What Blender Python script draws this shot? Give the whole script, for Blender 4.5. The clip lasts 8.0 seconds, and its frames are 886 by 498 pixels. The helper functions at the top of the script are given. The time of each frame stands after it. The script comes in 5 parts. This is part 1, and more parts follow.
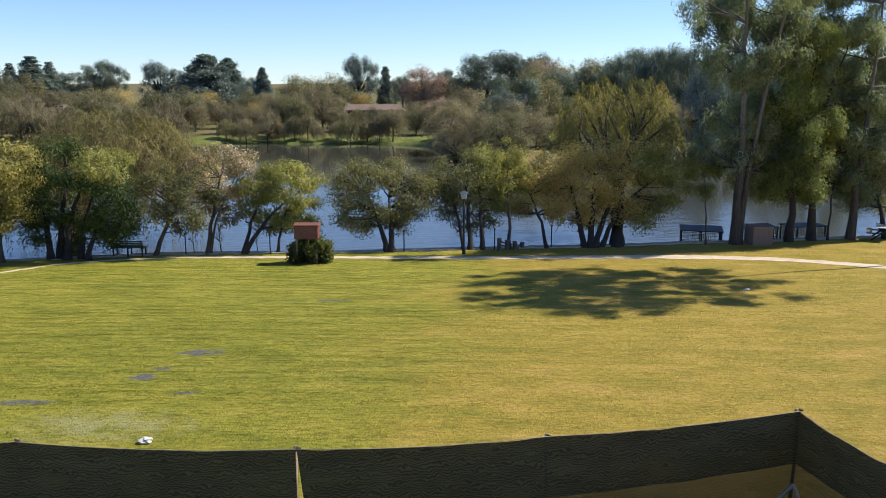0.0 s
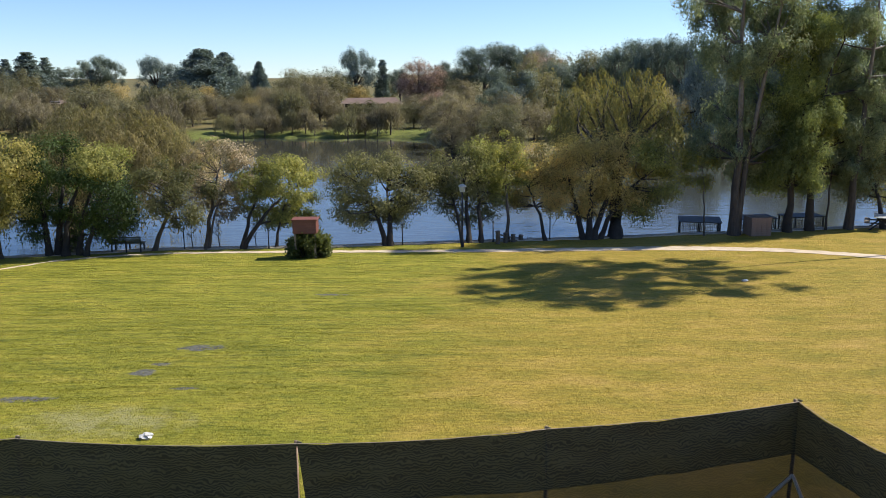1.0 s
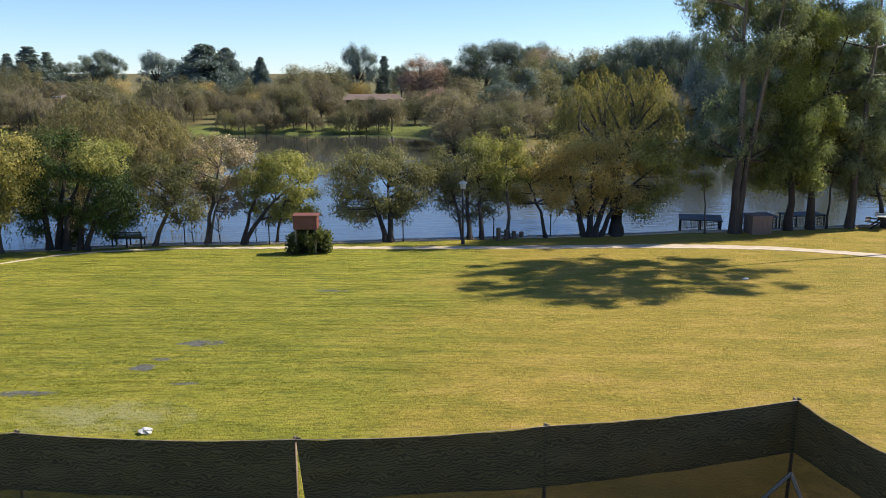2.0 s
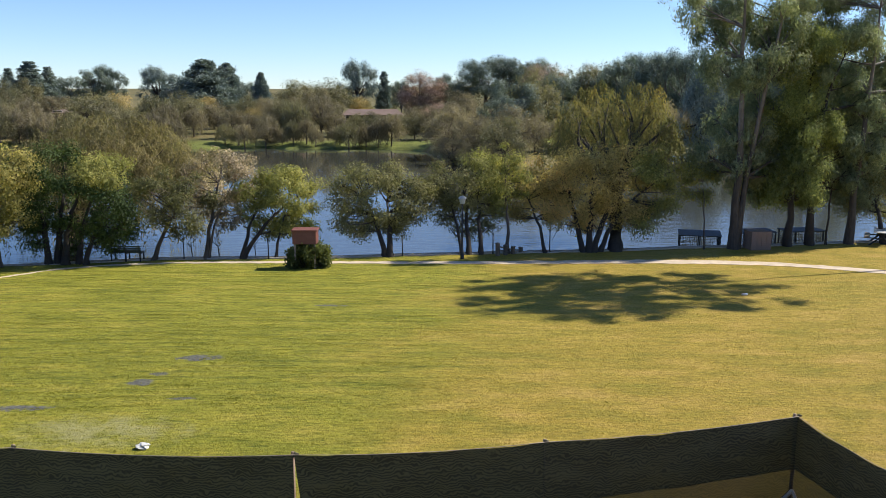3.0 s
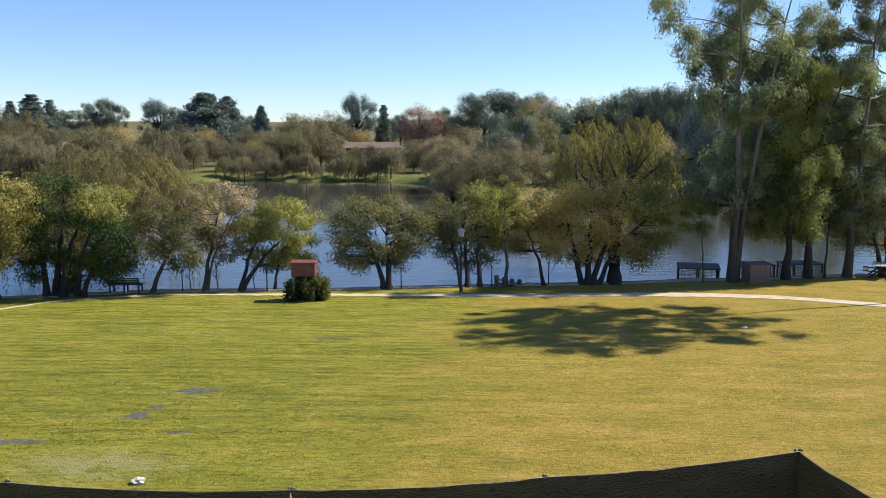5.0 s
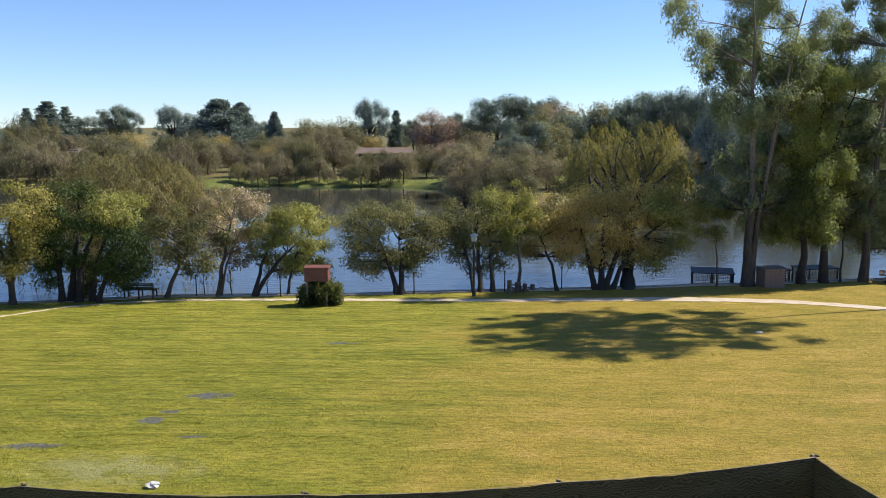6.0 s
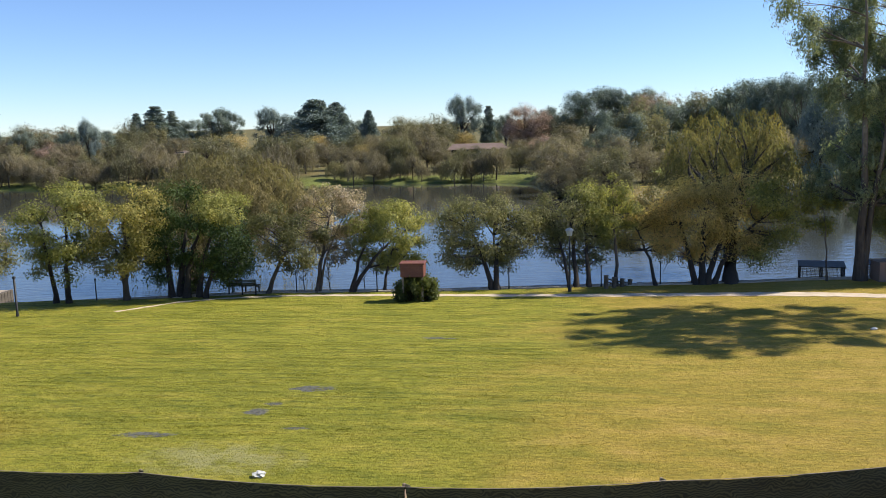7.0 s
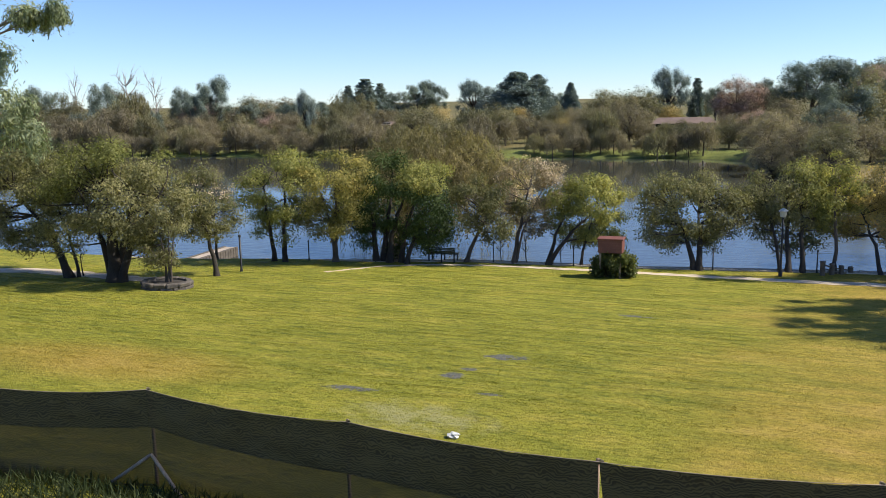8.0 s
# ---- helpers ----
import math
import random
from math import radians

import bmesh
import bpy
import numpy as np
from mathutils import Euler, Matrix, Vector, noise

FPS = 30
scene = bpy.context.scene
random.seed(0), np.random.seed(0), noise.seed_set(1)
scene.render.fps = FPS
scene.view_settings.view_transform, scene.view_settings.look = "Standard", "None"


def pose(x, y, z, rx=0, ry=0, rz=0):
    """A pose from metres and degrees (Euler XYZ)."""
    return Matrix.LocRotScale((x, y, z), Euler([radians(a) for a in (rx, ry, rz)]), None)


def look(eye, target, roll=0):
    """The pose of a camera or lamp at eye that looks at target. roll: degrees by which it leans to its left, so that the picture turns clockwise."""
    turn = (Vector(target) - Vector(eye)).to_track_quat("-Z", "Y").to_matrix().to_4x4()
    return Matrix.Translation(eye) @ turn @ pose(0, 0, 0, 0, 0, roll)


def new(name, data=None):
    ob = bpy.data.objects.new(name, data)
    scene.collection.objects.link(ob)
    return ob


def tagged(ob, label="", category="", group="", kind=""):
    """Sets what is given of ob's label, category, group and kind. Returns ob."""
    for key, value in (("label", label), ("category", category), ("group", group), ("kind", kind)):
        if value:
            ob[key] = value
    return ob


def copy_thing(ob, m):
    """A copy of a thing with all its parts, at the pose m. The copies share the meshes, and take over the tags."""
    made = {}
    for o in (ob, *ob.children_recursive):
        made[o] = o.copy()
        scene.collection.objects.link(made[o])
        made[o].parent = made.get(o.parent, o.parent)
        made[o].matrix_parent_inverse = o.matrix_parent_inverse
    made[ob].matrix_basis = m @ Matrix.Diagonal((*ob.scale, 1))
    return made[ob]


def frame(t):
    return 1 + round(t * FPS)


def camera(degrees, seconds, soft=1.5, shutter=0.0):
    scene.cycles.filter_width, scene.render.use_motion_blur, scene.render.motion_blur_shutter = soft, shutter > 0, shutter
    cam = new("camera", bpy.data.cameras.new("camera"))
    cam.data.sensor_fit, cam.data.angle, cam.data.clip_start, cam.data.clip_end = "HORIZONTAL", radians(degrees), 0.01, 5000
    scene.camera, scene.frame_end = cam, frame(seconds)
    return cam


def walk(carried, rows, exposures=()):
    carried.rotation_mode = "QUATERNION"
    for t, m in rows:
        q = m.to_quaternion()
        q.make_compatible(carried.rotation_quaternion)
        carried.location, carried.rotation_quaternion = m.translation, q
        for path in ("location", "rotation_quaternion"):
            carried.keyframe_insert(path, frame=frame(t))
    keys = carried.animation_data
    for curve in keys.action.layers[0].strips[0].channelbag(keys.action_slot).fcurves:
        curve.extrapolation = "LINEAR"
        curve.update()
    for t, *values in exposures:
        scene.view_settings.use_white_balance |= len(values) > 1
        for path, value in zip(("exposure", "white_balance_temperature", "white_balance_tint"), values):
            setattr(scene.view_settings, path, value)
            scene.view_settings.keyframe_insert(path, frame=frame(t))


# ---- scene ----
cam = camera(56.5, 8.0, soft=0.8)
ROWS = [
    (0.0, 0.000, 0.000, 7.800, 79.000, 0.000, 0.000),
    (0.5, 0.004, 0.004, 7.803, 78.738, 0.345, -0.094),
    (1.0, -0.001, -0.003, 7.811, 78.515, 0.425, -0.185),
    (1.5, 0.003, 0.005, 7.802, 78.287, 0.220, -0.077),
    (2.8, 0.018, -0.006, 7.816, 78.397, 0.054, -0.094),
    (3.0, 0.009, 0.015, 7.802, 79.331, 0.000, -0.102),
    (3.5, 0.015, 0.010, 7.808, 80.764, -0.159, -0.185),
    (4.0, 0.006, 0.013, 7.807, 81.194, -0.289, -0.220),
    (4.5, 0.015, 0.010, 7.815, 81.302, -0.171, -0.235),
    (5.8, 0.012, 0.006, 7.808, 81.970, 0.050, 0.220),
    (6.0, 0.010, 0.005, 7.807, 81.929, 0.124, 0.700),
    (6.5, -0.030, 0.030, 7.796, 81.823, 0.812, 5.540),
    (7.0, -0.056, 0.016, 7.791, 81.716, 1.523, 7.039),
    (7.5, -0.075, -0.035, 7.795, 81.401, 1.492, 7.620),
    (7.6, -0.078, -0.050, 7.800, 81.170, 1.514, 8.109),
    (7.7, -0.088, -0.055, 7.800, 81.003, 1.515, 9.530),
    (7.8, -0.098, -0.060, 7.795, 80.828, 1.431, 12.180),
    (7.9, -0.123, -0.055, 7.784, 80.540, 1.188, 15.952),
    (8.0, -0.162, -0.041, 7.766, 80.186, 1.163, 20.740),
]
walk(cam, [(t, pose(x, y, z, rx, ry, rz)) for t, x, y, z, rx, ry, rz in ROWS])
scene.view_settings.exposure = 0.5

# ---- light: clear late-morning sun ahead to the right, pale blue sky ----
SUN_DIR = Vector((0.955, 0.297, 0.0)).normalized()
SUN_ELEV = radians(46)
world = bpy.data.worlds.new("sky")
scene.world = world
world.use_nodes = True
wn = world.node_tree
sky = wn.nodes.new("ShaderNodeTexSky")
sky.sky_type, sky.sun_disc = "NISHITA", False
sky.sun_elevation = SUN_ELEV
sky.sun_rotation = math.atan2(SUN_DIR.x, SUN_DIR.y)
sky.altitude = 1450
sky.air_density, sky.dust_density, sky.ozone_density = 1.0, 0.0, 2.5
tint = wn.nodes.new("ShaderNodeMix")
tint.data_type, tint.blend_type = "RGBA", "MULTIPLY"
tint.inputs[0].default_value = 1.0
tint.inputs[7].default_value = (0.81, 0.93, 1.17, 1)
wn.links.new(sky.outputs[0], tint.inputs[6])
wn.links.new(tint.outputs[2], wn.nodes["Background"].inputs[0])
wn.nodes["Background"].inputs[1].default_value = 0.101
sun = new("sun", bpy.data.lights.new("sun", "SUN"))
sun.data.energy, sun.data.angle, sun.data.color = 5.0, radians(0.53), (1.0, 0.94, 0.84)
sun_vec = Vector((SUN_DIR.x * math.cos(SUN_ELEV), SUN_DIR.y * math.cos(SUN_ELEV), math.sin(SUN_ELEV)))
sun.matrix_world = look(sun_vec * 60, (0, 0, 0))


# ---- materials ----
def material(name):
    m = bpy.data.materials.new(name)
    m.use_nodes = True
    nt = m.node_tree
    return m, nt, nt.nodes["Principled BSDF"], nt.nodes["Material Output"]


def node(nt, kind, **inputs):
    n = nt.nodes.new(kind)
    for key, value in inputs.items():
        key = key.replace("_", " ")
        if hasattr(value, "is_output"):
            nt.links.new(value, n.inputs[key])
        else:
            n.inputs[key].default_value = value
    return n


def ramp(nt, fac, stops):
    n = nt.nodes.new("ShaderNodeValToRGB")
    cr = n.color_ramp
    while len(cr.elements) < len(stops):
        cr.elements.new(0.5)
    for e, (p, c) in zip(cr.elements, stops):
        e.position, e.color = p, (*c, 1)
    nt.links.new(fac, n.inputs[0])
    return n.outputs[0]


def mix(nt, fac, a, b, mode="MIX"):
    n = nt.nodes.new("ShaderNodeMix")
    n.data_type, n.blend_type = "RGBA", mode
    for sock, v in ((n.inputs[0], fac), (n.inputs[6], a), (n.inputs[7], b)):
        if hasattr(v, "is_output"):
            nt.links.new(v, sock)
        else:
            sock.default_value = v if isinstance(v, float) else (*v, 1)
    return n.outputs[2]


def calc(nt, op, a, b=0.0, clamp=False):
    n = nt.nodes.new("ShaderNodeMath")
    n.operation, n.use_clamp = op, clamp
    for sock, v in ((n.inputs[0], a), (n.inputs[1], b)):
        if hasattr(v, "is_output"):
            nt.links.new(v, sock)
        else:
            sock.default_value = v
    return n.outputs[0]


def smooth(nt, v, lo, hi):
    n = nt.nodes.new("ShaderNodeMapRange")
    n.interpolation_type = "SMOOTHSTEP"
    nt.links.new(v, n.inputs[0])
    n.inputs[1].default_value, n.inputs[2].default_value = lo, hi
    return n.outputs[0]


def position(nt):
    return nt.nodes.new("ShaderNodeNewGeometry").outputs["Position"]


def stretched(nt, vec, sx, sy, sz):
    n = nt.nodes.new("ShaderNodeVectorMath")
    n.operation = "MULTIPLY"
    nt.links.new(vec, n.inputs[0])
    n.inputs[1].default_value = (sx, sy, sz)
    return n.outputs[0]


def noise_tex(nt, vec, scale, detail=4.0, rough=0.6):
    return node(nt, "ShaderNodeTexNoise", Vector=vec, Scale=scale, Detail=detail, Roughness=rough).outputs[0]


def bump(nt, bsdf, height, strength, dist):
    n = node(nt, "ShaderNodeBump", Height=height, Strength=strength, Distance=dist)
    nt.links.new(n.outputs[0], bsdf.inputs["Normal"])


def plain(name, c1, c2, scale, rough=0.7, metal=0.0, relief=0.004, detail=5.0):
    m, nt, b, out = material(name)
    co = nt.nodes.new("ShaderNodeTexCoord").outputs["Object"]
    big = noise_tex(nt, co, scale, detail)
    fine = noise_tex(nt, co, scale * 9, 3.0)
    col = ramp(nt, calc(nt, "ADD", calc(nt, "MULTIPLY", big, 0.65), calc(nt, "MULTIPLY", fine, 0.35)), [(0.33, c1), (0.67, c2)])
    nt.links.new(col, b.inputs["Base Color"])
    b.inputs["Roughness"].default_value, b.inputs["Metallic"].default_value = rough, metal
    bump(nt, b, fine, 0.5, relief)
    return m


def leaf_material(name, colours, translucent=0.55, patch=0.35, rough=0.6):
    """Leaves that vary singly and by the clump; thin enough to let some sun through."""
    gain = 2.1 if "far" in name or "needle" in name else 2.75
    colours = [tuple(gain * (0.86 * v + 0.14 * (0.3 * c[0] + 0.6 * c[1] + 0.1 * c[2])) for v in c) for c in colours]
    m, nt, b, out = material(name)
    geo = nt.nodes.new("ShaderNodeNewGeometry")
    info = nt.nodes.new("ShaderNodeObjectInfo")
    big = noise_tex(nt, geo.outputs["Position"], patch, 3.0)
    fac = calc(nt, "ADD", calc(nt, "MULTIPLY", geo.outputs["Random Per Island"], 0.28 if "far" in name else 0.45), calc(nt, "MULTIPLY", smooth(nt, big, 0.3, 0.7), 0.4))
    fac = calc(nt, "ADD", fac, calc(nt, "MULTIPLY", info.outputs["Random"], 0.15), True)
    col = ramp(nt, fac, [(i / (len(colours) - 1), c) for i, c in enumerate(colours)])
    nt.links.new(col, b.inputs["Base Color"])
    b.inputs["Roughness"].default_value = rough
    b.inputs["Specular IOR Level"].default_value = 0.2
    tr = node(nt, "ShaderNodeBsdfTranslucent", Color=mix(nt, 1.0, col, (0.96, 1.0, 0.62), "MULTIPLY"))
    ms = node(nt, "ShaderNodeMixShader", Fac=translucent)
    nt.links.new(b.outputs[0], ms.inputs[1])
    nt.links.new(tr.outputs[0], ms.inputs[2])
    nt.links.new(ms.outputs[0], out.inputs[0])
    return m


def lawn_material(name, blades=False):
    m, nt, b, out = material(name)
    p = position(nt)
    sep = node(nt, "ShaderNodeSeparateXYZ", Vector=p)
    x, y = sep.outputs[0], sep.outputs[1]
    big = noise_tex(nt, p, 0.16, 4.0)
    mid = noise_tex(nt, stretched(nt, p, 0.55, 1.5, 1.0), 0.9, 4.0)
    fine = noise_tex(nt, p, 9.0, 5.0, 0.75)
    blade = noise_tex(nt, stretched(nt, p, 1.0, 1.6, 1.0), 38.0, 3.0, 0.8)
    green = ramp(nt, mid, [(0.25, (0.152, 0.162, 0.021)), (0.5, (0.224, 0.222, 0.030)), (0.75, (0.300, 0.275, 0.048))])
    straw = ramp(nt, mid, [(0.25, (0.222, 0.184, 0.030)), (0.5, (0.308, 0.224, 0.043)), (0.75, (0.395, 0.270, 0.076))])
    # dry turf on one side, a worn patch near the fence
    edge = calc(nt, "ADD", x, calc(nt, "MULTIPLY", calc(nt, "SUBTRACT", big, 0.5), 16.0))
    edge = calc(nt, "SUBTRACT", edge, calc(nt, "MULTIPLY", calc(nt, "SUBTRACT", y, 22.0), 0.12))
    dry = calc(nt, "MULTIPLY", smooth(nt, edge, -4.5, 4.5), 0.85)
    dx = calc(nt, "MULTIPLY", calc(nt, "ADD", x, 17.2), 0.19)
    dy = calc(nt, "MULTIPLY", calc(nt, "SUBTRACT", y, 17.4), 0.5)
    dist = calc(nt, "ADD", calc(nt, "MULTIPLY", dx, dx), calc(nt, "MULTIPLY", dy, dy))
    worn = calc(nt, "MULTIPLY", smooth(nt, calc(nt, "ADD", dist, calc(nt, "MULTIPLY", mid, 1.2)), 1.9, 0.4), 0.95)
    dry = calc(nt, "MAXIMUM", dry, worn)
    dry = calc(nt, "ADD", dry, calc(nt, "MULTIPLY", calc(nt, "SUBTRACT", mid, 0.5), 0.55), True)
    col = mix(nt, dry, green, straw)
    # mower rows: thin wavering lines of clippings across the green part
    wob = calc(nt, "MULTIPLY", noise_tex(nt, stretched(nt, p, 0.25, 0.6, 1), 1.4, 3.0), 1.0)
    row = calc(nt, "FRACT", calc(nt, "ADD", calc(nt, "MULTIPLY", y, 2.1), wob))
    line = smooth(nt, calc(nt, "ABSOLUTE", calc(nt, "SUBTRACT", row, 0.5)), 0.26, 0.05)
    brk = smooth(nt, noise_tex(nt, stretched(nt, p, 0.8, 2.5, 1), 1.1, 3.0), 0.40, 0.56)
    line = calc(nt, "MULTIPLY", calc(nt, "MULTIPLY", line, brk), calc(nt, "SUBTRACT", 1.0, dry, True))
    line = calc(nt, "MULTIPLY", line, smooth(nt, y, 16.0, 20.0))
    col = mix(nt, calc(nt, "MULTIPLY", line, 0.0 if blades else 0.45), col, (0.055, 0.075, 0.016))
    if blades:
        own = nt.nodes.new("ShaderNodeNewGeometry").outputs["Random Per Island"]
        col = mix(nt, 1.0, col, ramp(nt, own, [(0.0, (0.95, 1.0, 0.9)), (1.0, (1.6, 1.5, 1.4))]), "MULTIPLY")
        nt.links.new(col, b.inputs["Base Color"])
        b.inputs["Roughness"].default_value = 0.7
        tr = node(nt, "ShaderNodeBsdfTranslucent", Color=col)
        ms = node(nt, "ShaderNodeMixShader", Fac=0.6)
        nt.links.new(b.outputs[0], ms.inputs[1])
        nt.links.new(tr.outputs[0], ms.inputs[2])
        nt.links.new(ms.outputs[0], out.inputs[0])
        return m
    grain = ramp(nt, calc(nt, "ADD", calc(nt, "MULTIPLY", fine, 0.5), calc(nt, "MULTIPLY", blade, 0.5)), [(0.36, (0.52, 0.54, 0.44)), (0.5, (1.04, 1.02, 0.97)), (0.64, (1.52, 1.46, 1.34))])
    col = mix(nt, 1.0, col, grain, "MULTIPLY")
    streak = noise_tex(nt, stretched(nt, p, 0.6, 2.6, 1.0), 4.2, 4.0, 0.7)
    col = mix(nt, calc(nt, "SUBTRACT", 1.0, calc(nt, "MULTIPLY", dry, 0.65)), col, ramp(nt, streak, [(0.38, (0.56, 0.60, 0.52)), (0.47, (1.0, 1.0, 1.0)), (0.63, (1.20, 1.17, 1.12))]), "MULTIPLY")
    # bare grey mud of drying puddles
    mudn = calc(nt, "ADD", calc(nt, "MULTIPLY", noise_tex(nt, p, 3.0, 6.0, 0.75), 5.2), -2.5)
    mud = None
    for px, py, rx, ry in ((-9.35, 17.3, 0.75, 0.20), (-7.3, 19.1, 0.40, 0.27), (-6.5, 21.3, 0.62, 0.36), (-7.1, 19.8, 0.3, 0.16), (-5.9, 17.9, 0.35, 0.10), (-3.9, 28.2, 0.7, 0.16)):
        ax = calc(nt, "DIVIDE", calc(nt, "SUBTRACT", x, px), rx)
        ay = calc(nt, "DIVIDE", calc(nt, "SUBTRACT", y, py), ry)
        d = calc(nt, "ADD", calc(nt, "ADD", calc(nt, "MULTIPLY", ax, ax), calc(nt, "MULTIPLY", ay, ay)), mudn)
        s = smooth(nt, d, 1.15, 0.55)
        mud = s if mud is None else calc(nt, "MAXIMUM", mud, s)
    mudcol = ramp(nt, fine, [(0.35, (0.070, 0.068, 0.064)), (0.65, (0.175, 0.170, 0.160))])
    col = mix(nt, calc(nt, "MULTIPLY", mud, 0.95), col, mudcol)
    # pale clippings bleached on a thin spot near the fence
    tx = calc(nt, "MULTIPLY", calc(nt, "ADD", x, 6.9), 0.36)
    ty = calc(nt, "MULTIPLY", calc(nt, "SUBTRACT", y, 15.9), 0.75)
    thin = calc(nt, "ADD", calc(nt, "ADD", calc(nt, "MULTIPLY", tx, tx), calc(nt, "MULTIPLY", ty, ty)), calc(nt, "MULTIPLY", noise_tex(nt, p, 2.2, 5.0, 0.7), 2.4))
    col = mix(nt, calc(nt, "MULTIPLY", smooth(nt, thin, 1.9, 0.9), 0.6), col, (0.36, 0.33, 0.17))
    # rough meadow past the lake
    far = smooth(nt, y, 60.0, 90.0)
    meadow = ramp(nt, noise_tex(nt, p, 0.06, 5.0), [(0.3, (0.07, 0.070, 0.024)), (0.5, (0.13, 0.115, 0.045)), (0.7, (0.24, 0.18, 0.085))])
    turf = ramp(nt, noise_tex(nt, p, 0.3, 4.0), [(0.35, (0.090, 0.105, 0.030)), (0.65, (0.21, 0.23, 0.055))])
    shore = calc(nt, "MULTIPLY", smooth(nt, y, 139.0, 133.0), smooth(nt, y, 124.0, 126.0))
    col = mix(nt, far, col, mix(nt, shore, meadow, turf))
    nt.links.new(col, b.inputs["Base Color"])
    b.inputs["Roughness"].default_value = 0.85
    b.inputs["Specular IOR Level"].default_value = 0.15
    bump(nt, b, calc(nt, "ADD", fine, calc(nt, "ADD", calc(nt, "MULTIPLY", blade, 0.7), calc(nt, "MULTIPLY", streak, 1.6))), 0.8, 0.05)
    return m


def water_material():
    m, nt, b, out = material("lake_water")
    p = position(nt)
    rip = noise_tex(nt, stretched(nt, p, 0.5, 1.6, 1.0), 1.6, 3.0, 0.55)
    swell = noise_tex(nt, stretched(nt, p, 0.3, 1.0, 1.0), 0.22, 2.0)
    b.inputs["Base Color"].default_value = (0.050, 0.054, 0.046, 1)
    y = node(nt, "ShaderNodeSeparateXYZ", Vector=p).outputs[1]
    edge = calc(nt, "ADD", y, calc(nt, "MULTIPLY", noise_tex(nt, stretched(nt, p, 0.4, 1.0, 1.0), 0.08, 3.0), 20.0))
    breeze = smooth(nt, edge, 84.0, 64.0)
    nt.links.new(calc(nt, "ADD", calc(nt, "MULTIPLY", breeze, 0.06), 0.04), b.inputs["Roughness"])
    b.inputs["IOR"].default_value = 1.55
    wave = calc(nt, "ADD", rip, calc(nt, "MULTIPLY", swell, 0.6))
    bump(nt, b, calc(nt, "MULTIPLY", wave, calc(nt, "ADD", calc(nt, "MULTIPLY", breeze, 2.8), 0.5)), 0.2, 0.03)
    return m


def net_material(name, open_part, c1, c2):
    """Knitted shade cloth: threads with a fixed share of holes between them."""
    m, nt, b, out = material(name)
    p = nt.nodes.new("ShaderNodeTexCoord").outputs["Object"]
    moire = node(nt, "ShaderNodeTexWave", Vector=p, Scale=7.0, Distortion=16.0, Detail=2.0, **{"Detail_Scale": 0.8})
    moire.bands_direction = "Z"
    fold = noise_tex(nt, stretched(nt, p, 0.7, 0.7, 2.0), 2.0, 4.0)
    col = ramp(nt, calc(nt, "ADD", calc(nt, "MULTIPLY", moire.outputs["Fac"], 0.35), calc(nt, "MULTIPLY", fold, 0.65)), [(0.36, c1), (0.64, c2)])
    nt.links.new(col, b.inputs["Base Color"])
    b.inputs["Roughness"].default_value = 0.75
    clear = nt.nodes.new("ShaderNodeBsdfTransparent")
    ms = nt.nodes.new("ShaderNodeMixShader")
    ms.inputs[0].default_value = open_part
    nt.links.new(b.outputs[0], ms.inputs[1])
    nt.links.new(clear.outputs[0], ms.inputs[2])
    nt.links.new(ms.outputs[0], out.inputs[0])
    bump(nt, b, fold, 0.5, 0.02)
    return m


LAWN = lawn_material("lawn_grass")
LAWN_BLADE = lawn_material("lawn_blade", True)
WATER = water_material()
BARK = plain("grey_brown_bark", (0.045, 0.035, 0.026), (0.13, 0.10, 0.075), 3.0, 0.9, 0, 0.02)
BARK_DARK = plain("dark_bark", (0.020, 0.016, 0.012), (0.052, 0.041, 0.031), 3.0, 0.9, 0, 0.02)
def gum_bark():
    """Dark fibrous stocking below, smooth pale bark above it."""
    m = plain("gum_bark", (0.055, 0.045, 0.037), (0.24, 0.20, 0.165), 1.1, 0.8, 0, 0.015)
    nt = m.node_tree
    b = nt.nodes["Principled BSDF"]
    pale = b.inputs["Base Color"].links[0].from_socket
    co = nt.nodes.new("ShaderNodeTexCoord").outputs["Object"]
    z = node(nt, "ShaderNodeSeparateXYZ", Vector=co).outputs[2]
    rag = calc(nt, "MULTIPLY", noise_tex(nt, stretched(nt, co, 3, 3, 0.7), 1.0), 5.0)
    dark = ramp(nt, noise_tex(nt, stretched(nt, co, 9, 9, 1.2), 1.5), [(0.3, (0.022, 0.018, 0.015)), (0.7, (0.085, 0.068, 0.053))])
    nt.links.new(mix(nt, smooth(nt, calc(nt, "ADD", z, rag), 6.5, 9.5), dark, pale), b.inputs["Base Color"])
    return m


BARK_GUM = gum_bark()
BARK_DEAD = plain("bleached_wood", (0.20, 0.18, 0.16), (0.38, 0.35, 0.31), 2.0, 0.9, 0, 0.01)
PATH = plain("pale_gravel", (0.40, 0.31, 0.215), (0.66, 0.54, 0.40), 1.6, 0.95, 0, 0.012)
STONE = plain("pale_stone", (0.31, 0.25, 0.19), (0.50, 0.42, 0.33), 1.3, 0.9, 0, 0.012)
BRICK = plain("brown_brick", (0.16, 0.105, 0.08), (0.30, 0.215, 0.17), 5.0, 0.9, 0, 0.006)
GREY_STONE = plain("grey_brown_stone", (0.055, 0.046, 0.037), (0.16, 0.135, 0.11), 4.0, 0.9, 0, 0.012)
RED_PAINT = plain("faded_red_paint", (0.13, 0.042, 0.030), (0.22, 0.080, 0.058), 2.2, 0.6, 0, 0.003)
